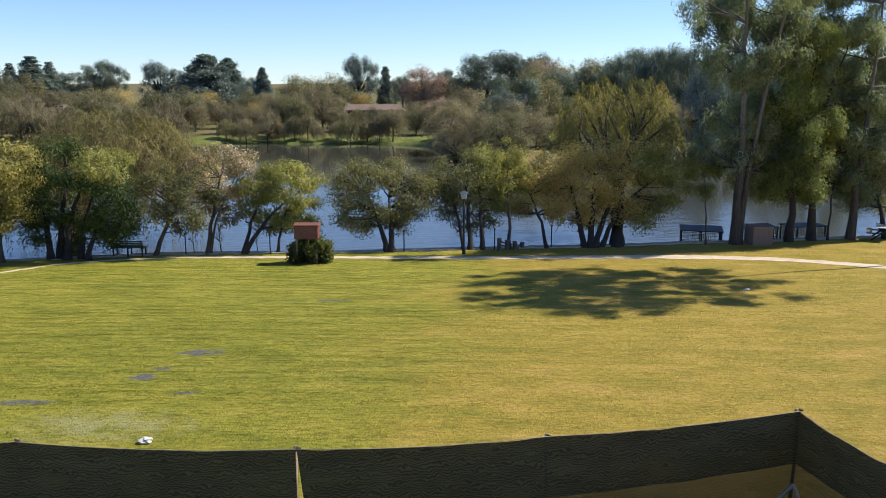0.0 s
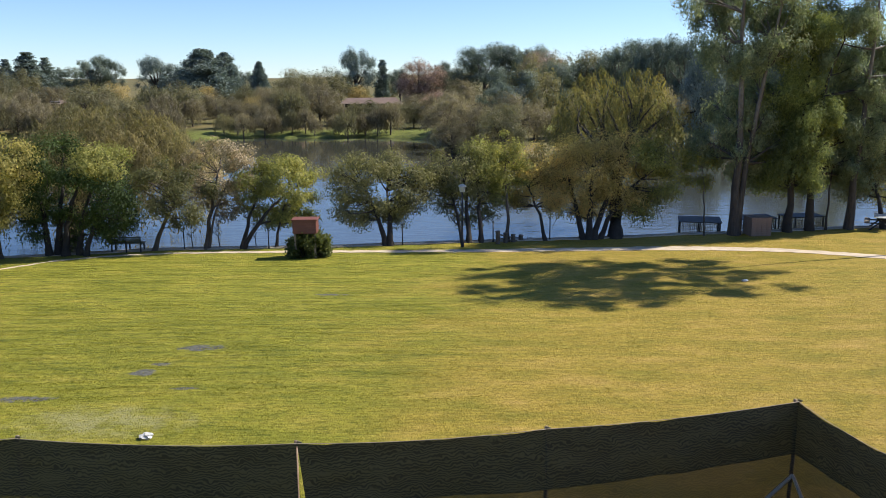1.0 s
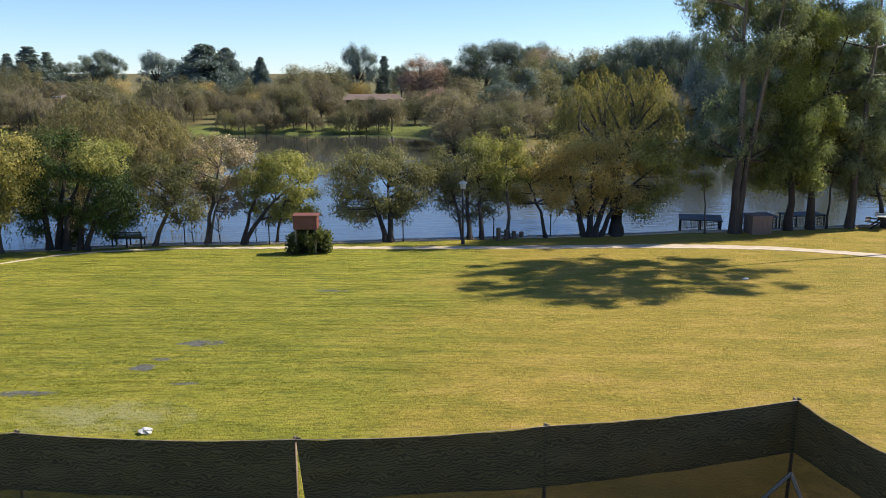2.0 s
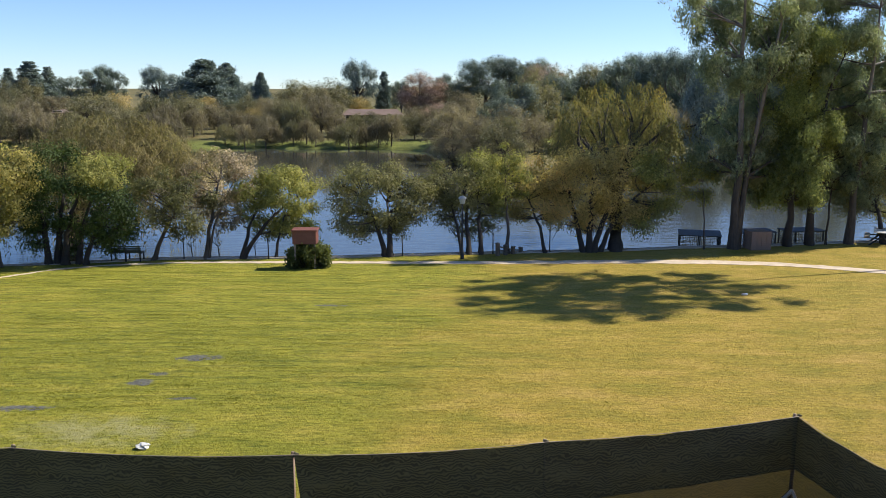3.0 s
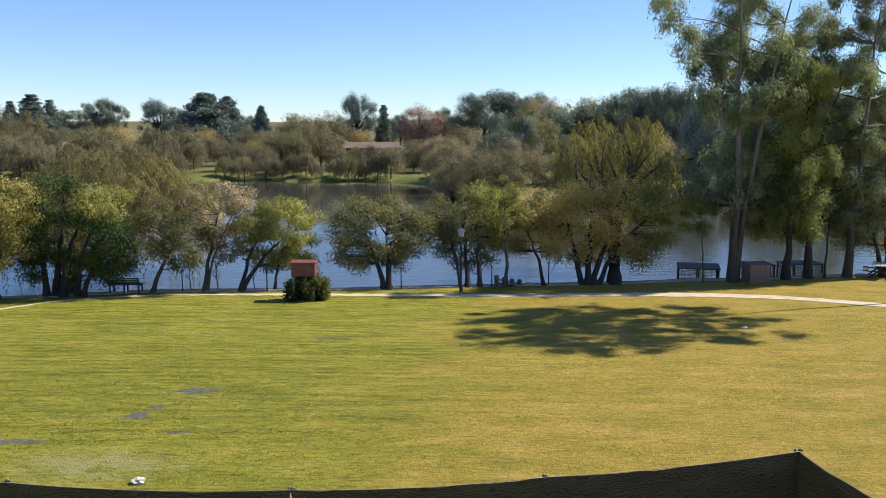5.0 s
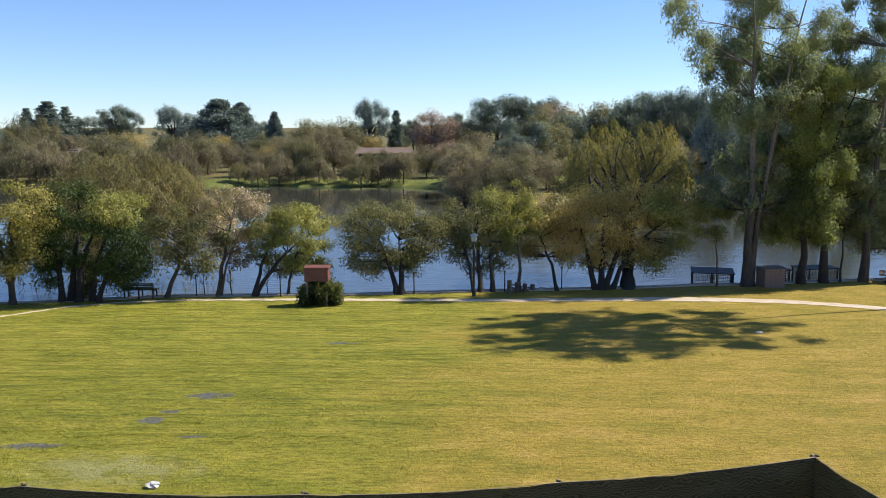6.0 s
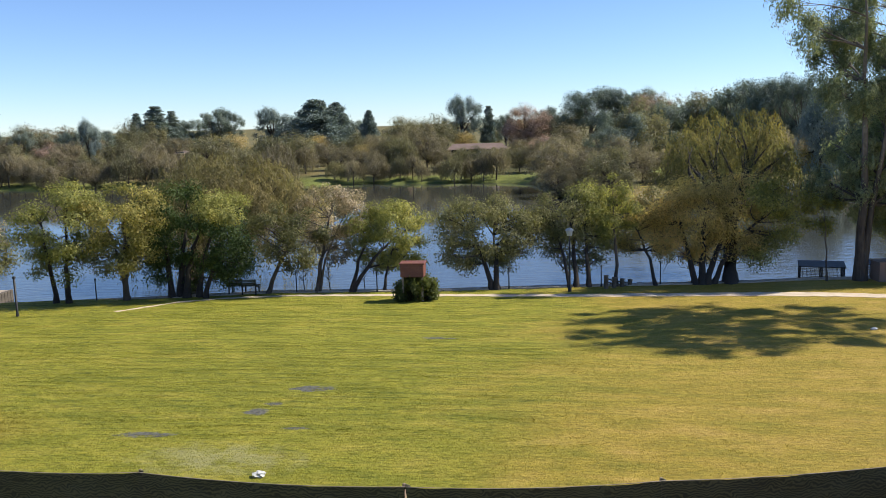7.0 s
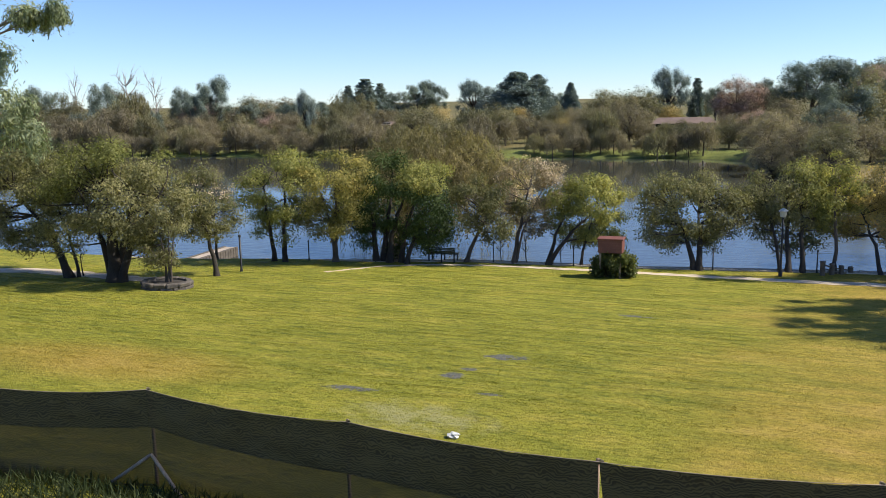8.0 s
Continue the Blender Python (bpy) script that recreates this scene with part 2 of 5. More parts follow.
GREEN_PAINT = plain("dark_green_paint", (0.012, 0.022, 0.018), (0.03, 0.045, 0.038), 6.0, 0.45, 0, 0.002)
BLACK_METAL = plain("black_steel", (0.010, 0.010, 0.011), (0.03, 0.03, 0.03), 6.0, 0.5, 0.3, 0.001)
ROOF_SHEET = plain("dark_roof_sheet", (0.020, 0.022, 0.024), (0.055, 0.058, 0.060), 2.0, 0.6, 0.0, 0.004)
ROOF_SHEET.node_tree.nodes["Principled BSDF"].inputs["Specular IOR Level"].default_value = 0.25
TIMBER = plain("weathered_timber", (0.19, 0.145, 0.105), (0.38, 0.30, 0.225), 4.0, 0.85, 0, 0.006)
OLD_TIMBER = plain("dark_old_timber", (0.085, 0.066, 0.05), (0.20, 0.16, 0.125), 4.0, 0.9, 0, 0.006)
POST_STEEL = plain("rusty_pipe", (0.15, 0.095, 0.06), (0.36, 0.26, 0.19), 5.0, 0.7, 0.2, 0.002)
LAMP_GLASS = plain("milky_lamp_glass", (0.36, 0.36, 0.34), (0.50, 0.50, 0.47), 3.0, 0.3, 0, 0.001)
WHITE = plain("white_plastic", (0.48, 0.47, 0.44), (0.66, 0.65, 0.62), 6.0, 0.5, 0, 0.01)
TILE_ROOF = plain("brown_tile_roof", (0.12, 0.08, 0.062), (0.20, 0.14, 0.11), 1.0, 0.85, 0, 0.02)
HOUSE_WALL = plain("brown_plaster", (0.22, 0.16, 0.12), (0.36, 0.27, 0.20), 0.6, 0.9, 0, 0.01)
DARK_GLASS = plain("dark_window_glass", (0.012, 0.014, 0.016), (0.025, 0.028, 0.03), 1.0, 0.1, 0, 0.0)
NET_BAND = net_material("doubled_shade_cloth", 0.012, (0.024, 0.019, 0.006), (0.085, 0.070, 0.028))
NET = net_material("single_shade_cloth", 0.085, (0.024, 0.018, 0.009), (0.052, 0.039, 0.020))

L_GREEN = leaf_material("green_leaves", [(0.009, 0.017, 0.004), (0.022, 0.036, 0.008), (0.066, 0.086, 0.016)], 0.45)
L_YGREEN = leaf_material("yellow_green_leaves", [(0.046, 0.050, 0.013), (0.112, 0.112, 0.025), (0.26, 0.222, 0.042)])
L_OLIVE = leaf_material("olive_grey_leaves", [(0.034, 0.036, 0.015), (0.084, 0.080, 0.031), (0.185, 0.160, 0.060)])
L_RUST = leaf_material("olive_rust_leaves", [(0.070, 0.058, 0.022), (0.180, 0.138, 0.048), (0.285, 0.210, 0.066), (0.37, 0.235, 0.078)], 0.65)
L_YELLOW = leaf_material("yellow_autumn_leaves", [(0.052, 0.056, 0.015), (0.140, 0.122, 0.027), (0.31, 0.235, 0.048)])
L_PINK = leaf_material("pale_pinkish_leaves", [(0.055, 0.045, 0.022), (0.15, 0.115, 0.065), (0.42, 0.33, 0.27)])
L_GUM = leaf_material("gum_leaves", [(0.042, 0.055, 0.030), (0.094, 0.111, 0.059), (0.208, 0.214, 0.112)], 0.45)
L_WILLOW = leaf_material("willow_leaves", [(0.038, 0.034, 0.016), (0.084, 0.070, 0.029), (0.165, 0.125, 0.044)])
L_WILLOW_GREEN = leaf_material("olive_willow_leaves", [(0.027, 0.029, 0.011), (0.064, 0.061, 0.021), (0.155, 0.118, 0.028)], 0.55)
L_LIME = leaf_material("fresh_green_leaves", [(0.046, 0.056, 0.018), (0.104, 0.118, 0.034), (0.25, 0.245, 0.058)], 0.55)
# distance haze is mixed into the far leaf colours: paler, gums and needles bluish
L_FAR_GUM = leaf_material("hazed_far_gum_leaves", [(0.052, 0.068, 0.057), (0.095, 0.116, 0.096), (0.165, 0.182, 0.140)], 0.4, 0.12)
L_FAR_CONIFER = leaf_material("hazed_needles", [(0.050, 0.069, 0.064), (0.086, 0.110, 0.100), (0.140, 0.165, 0.142)], 0.25, 0.12)
L_FAR_BROWN = leaf_material("brown_grey_far_leaves", [(0.066, 0.058, 0.040), (0.138, 0.114, 0.074), (0.235, 0.190, 0.115)], 0.5, 0.10)
L_FAR_OLIVE = leaf_material("olive_far_leaves", [(0.058, 0.056, 0.036), (0.120, 0.108, 0.058), (0.205, 0.172, 0.082)], 0.5, 0.10)
L_FAR_YELLOW = leaf_material("golden_far_leaves", [(0.125, 0.098, 0.040), (0.235, 0.172, 0.062), (0.36, 0.25, 0.088)], 0.45, 0.12)
L_FAR_PINK = leaf_material("russet_far_leaves", [(0.105, 0.070, 0.056), (0.215, 0.140, 0.108), (0.33, 0.225, 0.17)], 0.3, 0.12)
L_IVY = leaf_material("ivy_leaves", [(0.020, 0.027, 0.009), (0.046, 0.055, 0.014), (0.115, 0.112, 0.025)], 0.5)

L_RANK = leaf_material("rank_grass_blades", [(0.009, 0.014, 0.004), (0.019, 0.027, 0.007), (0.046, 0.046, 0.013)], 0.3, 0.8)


# ---- the lie of the land ----
def step(v, lo, hi):
    s = min(max((v - lo) / (hi - lo), 0.0), 1.0)
    return s * s * (3 - 2 * s)


NEAR_SHORE = [(-300, 12), (-60, 32), (-41, 34.9), (-33.8, 35.2), (-29, 35.3), (-26.5, 35.9), (-24, 36.6), (-21.4, 37.1), (-18.3, 37.75), (-15.6, 38.55), (-14, 39.0), (-11.2, 39.25), (-5.4, 39.4), (-2.1, 39.95), (1, 40.35), (5.8, 40.9), (9.75, 41.4), (12.2, 41.95), (16.9, 42.45), (19.2, 43.1), (21.5, 43.5), (30, 44.2), (60, 46), (300, 60)]
FAR_SHORE = [(-300, 150), (-108, 131.5), (-60, 133), (-28, 131), (-6, 128.5), (-2.5, 127), (2.5, 93), (9, 92), (16, 106), (26, 119), (60, 125), (300, 120)]


def along(table, x):
    for (x0, y0), (x1, y1) in zip(table, table[1:]):
        if x <= x1:
            return y0 + (y1 - y0) * max(0.0, (x - x0) / (x1 - x0))
    return table[-1][1]


WATER_Z = -0.7


def ground(x, y):
    ys, yf = along(NEAR_SHORE, x), along(FAR_SHORE, x) + 1.3 * math.sin(x * 0.37) + 0.8 * math.sin(x * 0.9 + 1)
    if y < ys + 0.05:
        z = 1.2 * (1 - min(max((y - 12) / 26, 0.0), 1.0))
        return z + 0.05 * math.sin(x * 0.21 + y * 0.13) * step(y, 12, 20) * (1 - step(y, 33, 37))
    if y < yf:
        bank = step(y, ys + 0.05, ys + 0.35)
        rim = step(y, yf - 2.0, yf)
        return (1 - bank) * 0.0 - 1.7 * bank * (1 - rim) + rim * (WATER_Z + 0.25)
    d = y - yf
    z = WATER_Z + 0.25 + 0.5 * step(d, 0, 5) + 0.026 * min(d, 130) + 0.006 * max(0.0, min(d, 1500) - 130)
    return z + step(d, 300, 1800) * (7 + 5 * math.sin(x * 0.0021 + 1.0) + 3 * math.sin(x * 0.0057))


def link(name, data, mat, parent=None, label="", smooth_faces=False):
    if mat is not None and not data.materials:
        data.materials.append(mat)
    if smooth_faces:
        data.polygons.foreach_set("use_smooth", [True] * len(data.polygons))
    ob = new(name, data)
    ob.parent = parent
    if label:
        tagged(ob, label)
    return ob


def part(name, bm, mat, parent=None, label=""):
    me = bpy.data.meshes.new(name)
    bm.to_mesh(me)
    bm.free()
    return link(name, me, mat, parent, label)


def spaced(stops):
    out = []
    for a, b, s in stops:
        n = max(1, round((b - a) / s))
        out += [a + (b - a) * i / n for i in range(n)]
    return out + [stops[-1][1]]


def build_ground():
    xs = spaced([(-3500, -400, 200), (-400, -120, 14), (-120, -45, 3), (-45, 35, 0.8), (35, 120, 3), (120, 400, 14), (400, 3500, 200)])
    ys = spaced([(-600, -20, 60), (-20, 10, 3), (10, 36, 0.6), (36, 50, 0.2), (50, 84, 3), (84, 140, 0.8), (140, 300, 4), (300, 900, 30), (900, 4000, 150)])
    verts = [(x, y, ground(x, y)) for y in ys for x in xs]
    n = len(xs)
    faces = [(j * n + i, j * n + i + 1, (j + 1) * n + i + 1, (j + 1) * n + i) for j in range(len(ys) - 1) for i in range(n - 1)]
    me = bpy.data.meshes.new("ground")
    me.from_pydata(verts, [], faces)
    tagged(link("ground", me, LAWN, None, "", True), "mown park lawn, green and straw-dry in patches, round a lake", "lawn", "", "structure")
    me = bpy.data.meshes.new("water")
    me.from_pydata([(-400, 8, WATER_Z), (400, 8, WATER_Z), (400, 152, WATER_Z), (-400, 152, WATER_Z)], [], [(0, 1, 2, 3)])
    tagged(link("water", me, WATER), "calm brown lake water reflecting sky and trees", "lake", "", "structure")


build_ground()


def ribbon(name, line, widths, height, mat, step_len=0.4, ragged=0.0, seed=1):
    """A strip laid on the ground along a line of (x, y), with a turned-down rim."""
    rng = random.Random(seed)
    pts = []
    for (x0, y0), (x1, y1) in zip(line, line[1:]):
        n = max(1, int(math.hypot(x1 - x0, y1 - y0) / step_len))
        pts += [(x0 + (x1 - x0) * i / n, y0 + (y1 - y0) * i / n) for i in range(n)]
    pts.append(line[-1])
    for _ in range(3):
        pts = [pts[0]] + [tuple((pts[i - 1][k] + 2 * pts[i][k] + pts[i + 1][k]) / 4 for k in (0, 1)) for i in range(1, len(pts) - 1)] + [pts[-1]]
    verts, faces = [], []
    for i, (x, y) in enumerate(pts):
        a, b = pts[max(0, i - 1)], pts[min(len(pts) - 1, i + 1)]
        d = Vector((b[0] - a[0], b[1] - a[1])).normalized()
        s = i / (len(pts) - 1)
        w = widths[0] + (widths[1] - widths[0]) * s
        lo, hi = -w / 2 + rng.uniform(-1, 1) * ragged, w / 2 + rng.uniform(-1, 1) * ragged
        for o, dz in ((lo - 0.02, -0.12), (lo, height), ((lo + hi) / 2, height), (hi, height), (hi + 0.02, -0.12)):
            px, py = x - d.y * o, y + d.x * o
            verts.append((px, py, ground(px, py) * (1 if height < 0.05 else 0) + dz))
        if i:
            faces += [((i - 1) * 5 + k, (i - 1) * 5 + k + 1, i * 5 + k + 1, i * 5 + k) for k in range(4)]
    me = bpy.data.meshes.new(name)
    me.from_pydata(verts, [], [f[::-1] for f in faces])
    return link(name, me, mat)


tagged(ribbon("path", [(-18.9, 33.4), (-18.3, 34.1), (-17.3, 36.0), (-15.3, 37.3), (-12.8, 37.9), (-8.1, 38.05), (-2.2, 37.9), (3.0, 37.9), (5.8, 38.05), (9.8, 38.2), (13.4, 37.9), (16.1, 37.3), (19.4, 35.2), (24, 31), (30, 24)], (0.22, 1.45), 0.012, PATH, 0.4, 0.10), "pale trodden gravel footpath curving across the lawn", "path", "", "structure")
tagged(ribbon("path", [(-45, 24.5), (-38, 26.8), (-34, 28.6), (-32.4, 29.4), (-30, 29.3), (-26, 29.2), (-24.6, 29.6)], (1.9, 1.0), 0.012, PATH, 0.4, 0.12, 4), "pale bare-earth track under the trees", "path", "", "structure")
tagged(ribbon("kerb", [(x, along(NEAR_SHORE, x) - 0.22) for x in range(-60, 26, 2)], (0.5, 0.5), 0.05, STONE, 0.5, 0.05), "low pale stone edging along the lake shore", "kerb", "", "structure")


# ---- trees ----
def tube(V, F, pts, radii, sides=6):
    base = len(V)
    for i, (p, r) in enumerate(zip(pts, radii)):
        d = (pts[min(i + 1, len(pts) - 1)] - pts[max(i - 1, 0)]).normalized()
        u = d.orthogonal().normalized()
        v = d.cross(u)
        for k in range(sides):
            a = 2 * math.pi * k / sides
            V.append(tuple(p + (u * math.cos(a) + v * math.sin(a)) * r))
        if i:
            for k in range(sides):
                F.append((base + (i - 1) * sides + k, base + (i - 1) * sides + (k + 1) % sides, base + i * sides + (k + 1) % sides, base + i * sides + k))
    F.append(tuple(base + (len(pts) - 1) * sides + k for k in range(sides)))


def mesh_of(name, V, F, mat, parent, label="", sm=True):
    me = bpy.data.meshes.new(name)
    me.from_pydata(V, [], F)
    return link(name, me, mat, parent, label, sm)


def leaf_cloud(name, pos, axis, length, width, mat, parent, rng, label="", facing=None):
    """One rhombic, slightly folded blade at each place, along its axis."""
    n = len(pos)
    axis = axis / np.maximum(np.linalg.norm(axis, axis=1, keepdims=True), 1e-6)
    if facing is None:
        side = np.cross(axis, rng.normal(size=(n, 3)))
    else:
        face = facing / np.maximum(np.linalg.norm(facing, axis=1, keepdims=True), 1e-6)
        face = face + rng.normal(0, 0.42, (n, 3)) + np.array([0, 0, 0.25])
        face /= np.linalg.norm(face, axis=1, keepdims=True)
        axis = axis - face * np.sum(axis * face, axis=1, keepdims=True)
        axis /= np.maximum(np.linalg.norm(axis, axis=1, keepdims=True), 1e-6)
        side = np.cross(face, axis)
    side /= np.maximum(np.linalg.norm(side, axis=1, keepdims=True), 1e-6)
    scale = rng.uniform(0.65, 1.35, (n, 1))
    a, s = axis * length * scale, side * width * scale * 0.5
    up = np.cross(a, s)
    up *= 0.12 * length / np.maximum(np.linalg.norm(up, axis=1, keepdims=True), 1e-6)
    v = np.stack([pos - a * 0.5, pos - s + up, pos + a * 0.5, pos + s + up], 1).reshape(-1, 3)
    me = bpy.data.meshes.new(name)
    me.vertices.add(4 * n)
    me.vertices.foreach_set("co", v.astype(np.float32).ravel())
    me.loops.add(4 * n)
    me.loops.foreach_set("vertex_index", np.arange(4 * n, dtype=np.int32))
    me.polygons.add(n)
    me.polygons.foreach_set("loop_start", np.arange(0, 4 * n, 4, dtype=np.int32))
    me.update(calc_edges=True)
    me.validate()
    return link(name, me, mat, parent, label)


def bent(a, b, rng, sag, n=5):
    side = Vector((rng.normal(), rng.normal(), rng.normal() * 0.4)) * sag * (b - a).length
    return [a.lerp(b, i / (n - 1)) + side * math.sin(math.pi * i / (n - 1)) for i in range(n)]


def crown_places(rng, centre, radii, clumps, clump_r, lower=0.25, hollow=0.45, square=1.0):
    out = []
    while len(out) < clumps:
        d = rng.normal(size=3)
        d /= np.linalg.norm(d)
        r = hollow + (1.02 - hollow) * rng.random() ** 0.6
        p = np.sign(d) * np.abs(d) ** square * r
        if p[2] < -0.35 and rng.random() > lower * 2:
            continue
        out.append(np.array(centre) + p * np.array(radii) * (1 - 0.18 * clump_r / max(radii)))
    return np.array(out)


def tree(name, label, x, y, top, bottom, width, leaves, bark, stems, seed, leaf=(0.115, 0.06), density=4.0, clumps=46, clump_r=0.75, centre=None, depth=None, droop=0.25, category="tree", lit_accent=None, lift=0.0):
    """A broad-leaved tree. stems: (foot dx, foot dy, head dx, head dy, radius)."""
    rng = np.random.default_rng(seed)
    y = min(y, along(NEAR_SHORE, x) - 0.42)
    z0 = ground(x, y) + lift
    ob = tagged(new(name), label, category)
    ob.location = (x, y, z0)
    cx, cy = centre if centre else (0.0, 0.0)
    if x > -13 and y > 38:
        cy += 1.8  # crowns lean out over the water
    rz = (top - bottom) / 2
    radii = np.array([width / 2, (depth or 0.72 * width) / 2, rz])
    c = np.array([cx, cy, (top + bottom) / 2 - z0])
    places = crown_places(rng, c, radii, clumps, clump_r, 0.42, 0.4, 0.82)
    heads = []
    for fx, fy, hx, hy, r in stems:
        foot, head = Vector((fx, fy, -0.15)), Vector((cx + hx, cy + hy, c[2] + rz * 0.15))
        bow = foot + Vector(((head.x - foot.x) * 0.18, (head.y - foot.y) * 0.2, (head.z - foot.z) * rng.uniform(0.45, 0.6)))
        kink = [Vector(rng.normal(0, 0.02 + 0.12 * r, 3)) * (0 < i < 7) for i in range(8)]
        pts = [foot.lerp(bow, i / 7).lerp(bow.lerp(head, i / 7), i / 7) + kink[i] for i in range(8)]
        rad = [r * (1.45 if i == 0 else 1.0 - 0.72 * i / 7) for i in range(8)]
        V, F = [], []
        tube(V, F, pts, rad, 9)
        mesh_of("trunk", V, F, bark, ob)
        heads.append((pts, rad))
    V, F = [], []
    for q in places:
        q = Vector(q)
        pts, rad = min(heads, key=lambda h: min((p - q).length for p in h[0]))
        lo = [i for i in range(2, 8) if pts[i].z < q.z + 0.3] or [3]
        k = min(lo, key=lambda i: (pts[i] - q).length)
        br = bent(pts[k], q, rng, 0.10, 5)
        r0 = min(rad[k] * 0.7, 0.018 * (q - pts[k]).length + 0.012)
        tube(V, F, br, [r0, r0 * 0.8, r0 * 0.6, r0 * 0.4, r0 * 0.2], 5)
        for _ in range(3):
            tip = q + Vector(rng.normal(size=3)) * clump_r * 0.6
            tube(V, F, bent(br[3], tip, rng, 0.1, 3), [r0 * 0.4, r0 * 0.3, r0 * 0.12], 4)
    mesh_of("branching", V, F, bark, ob)
    area = math.pi * (width / 2) * rz * density
    n = int(area / (leaf[0] * leaf[1] * 0.5))
    size = rng.uniform(0.3, 1.4, len(places))
    pick = rng.choice(len(places), n, p=size / size.sum())
    off = rng.normal(size=(n, 3))
    off *= (rng.random((n, 1)) ** 0.6) * 1.1 / np.linalg.norm(off, axis=1, keepdims=True)
    off *= (clump_r * 0.92 * np.sqrt(size[pick]))[:, None] * np.array([1.1, 1.1, 0.75])
    pos = places[pick] + off
    axis = off + rng.normal(size=(n, 3)) * clump_r * 0.6 + np.array([0, 0, -droop * 2 * clump_r])
    face = off / clump_r + 0.45 * (places[pick] - c) / radii
    # clumps on the given side take lighter leaves: sunlight put into leaf colour
    if lit_accent is not None:
        mat2, side = lit_accent
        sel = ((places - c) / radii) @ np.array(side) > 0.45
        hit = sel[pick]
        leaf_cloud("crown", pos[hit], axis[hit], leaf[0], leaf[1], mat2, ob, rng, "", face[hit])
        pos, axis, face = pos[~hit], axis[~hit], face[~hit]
    leaf_cloud("crown", pos, axis, leaf[0], leaf[1], leaves, ob, rng, "", face)
    return ob


def willow(name, label, x, y, top, bottom, width, leaves, bark, seed, strands=700, leaf=(0.2, 0.05), stem=0.35, centre=(0, 0), lift=0.0, gap=0.14, shortest=0.4):
    rng = np.random.default_rng(seed)
    z0 = ground(x, y) + lift
    ob = tagged(new(name), label, "tree")
    ob.location = (x, y, z0)
    H = top - z0
    V, F = [], []
    fork = Vector((centre[0] * 0.5, centre[1] * 0.5, H * 0.38))
    tube(V, F, bent(Vector((0, 0, -0.4)), fork, rng, 0.03, 6), [stem * k for k in (1.35, 1.05, 0.95, 0.9, 0.85, 0.7)], 10)
    mesh_of("trunk", V, F, bark, ob)
    boughs = []
    for i in range(16):
        a = 2 * math.pi * (i + rng.uniform(-0.3, 0.3)) / 16
        r = width * 0.5 * rng.uniform(0.3, 0.85)
        tip = Vector((centre[0] + r * math.cos(a), centre[1] + r * math.sin(a), H * (0.88 - 0.36 * (2 * r / width) ** 2)))
        b = bent(fork, tip, rng, 0.16, 6)
        V, F = [], []
        tube(V, F, b, [stem * k for k in (0.55, 0.42, 0.32, 0.22, 0.13, 0.05)], 7)
        boughs.append(b)
        mesh_of("limb", V, F, bark, ob)
    pos, axis, face = [], [], []
    bundles = max(20, strands // 22)
    for i in range(bundles):
        a, r = rng.uniform(0, 2 * math.pi), math.sqrt(rng.random())
        size = rng.uniform(0.6, 1.3) * width / 9
        dome = H * (1.0 - 0.34 * r ** 2.2) - (rng.random() ** 2.2) * H * 0.22
        bx, by = centre[0] + r * (width / 2 - size * 0.5) * math.cos(a), centre[1] + r * (width / 2 - size * 0.5) * math.sin(a)
        reach = (dome - (bottom - z0)) * (shortest + (1 - shortest) * rng.random() ** 1.3) * (0.4 + 0.6 * r)
        for _ in range(22):
            q, u = rng.uniform(0, 2 * math.pi), math.sqrt(rng.random())
            ln = max(0.5, reach * rng.uniform(0.45 if shortest < 0.5 else 0.7, 1.08))
            k = max(4, int(ln / gap))
            s = np.linspace(0, 1, k)
            sway = rng.normal(0, 0.10, 2)
            out = size * u * np.minimum(1, 0.15 + (s * ln / 1.1) ** 0.7)
            line = np.stack([bx + out * math.cos(q) + sway[0] * s, by + out * math.sin(q) + sway[1] * s, dome - 0.4 * size * u * u - ln * s ** 1.2], 1)
            pos.append(line + rng.normal(0, 0.05, line.shape))
            axis.append(np.tile([0, 0, -1.0], (k, 1)) + rng.normal(0, 0.4, (k, 3)))
            face.append(np.tile([u * math.cos(q) + 0.5 * r * math.cos(a), u * math.sin(q) + 0.5 * r * math.sin(a), 0.5 * (1 - u)], (k, 1)))
    leaf_cloud("crown", np.concatenate(pos), np.concatenate(axis), leaf[0], leaf[1], leaves, ob, rng, "", np.concatenate(face))
    return ob


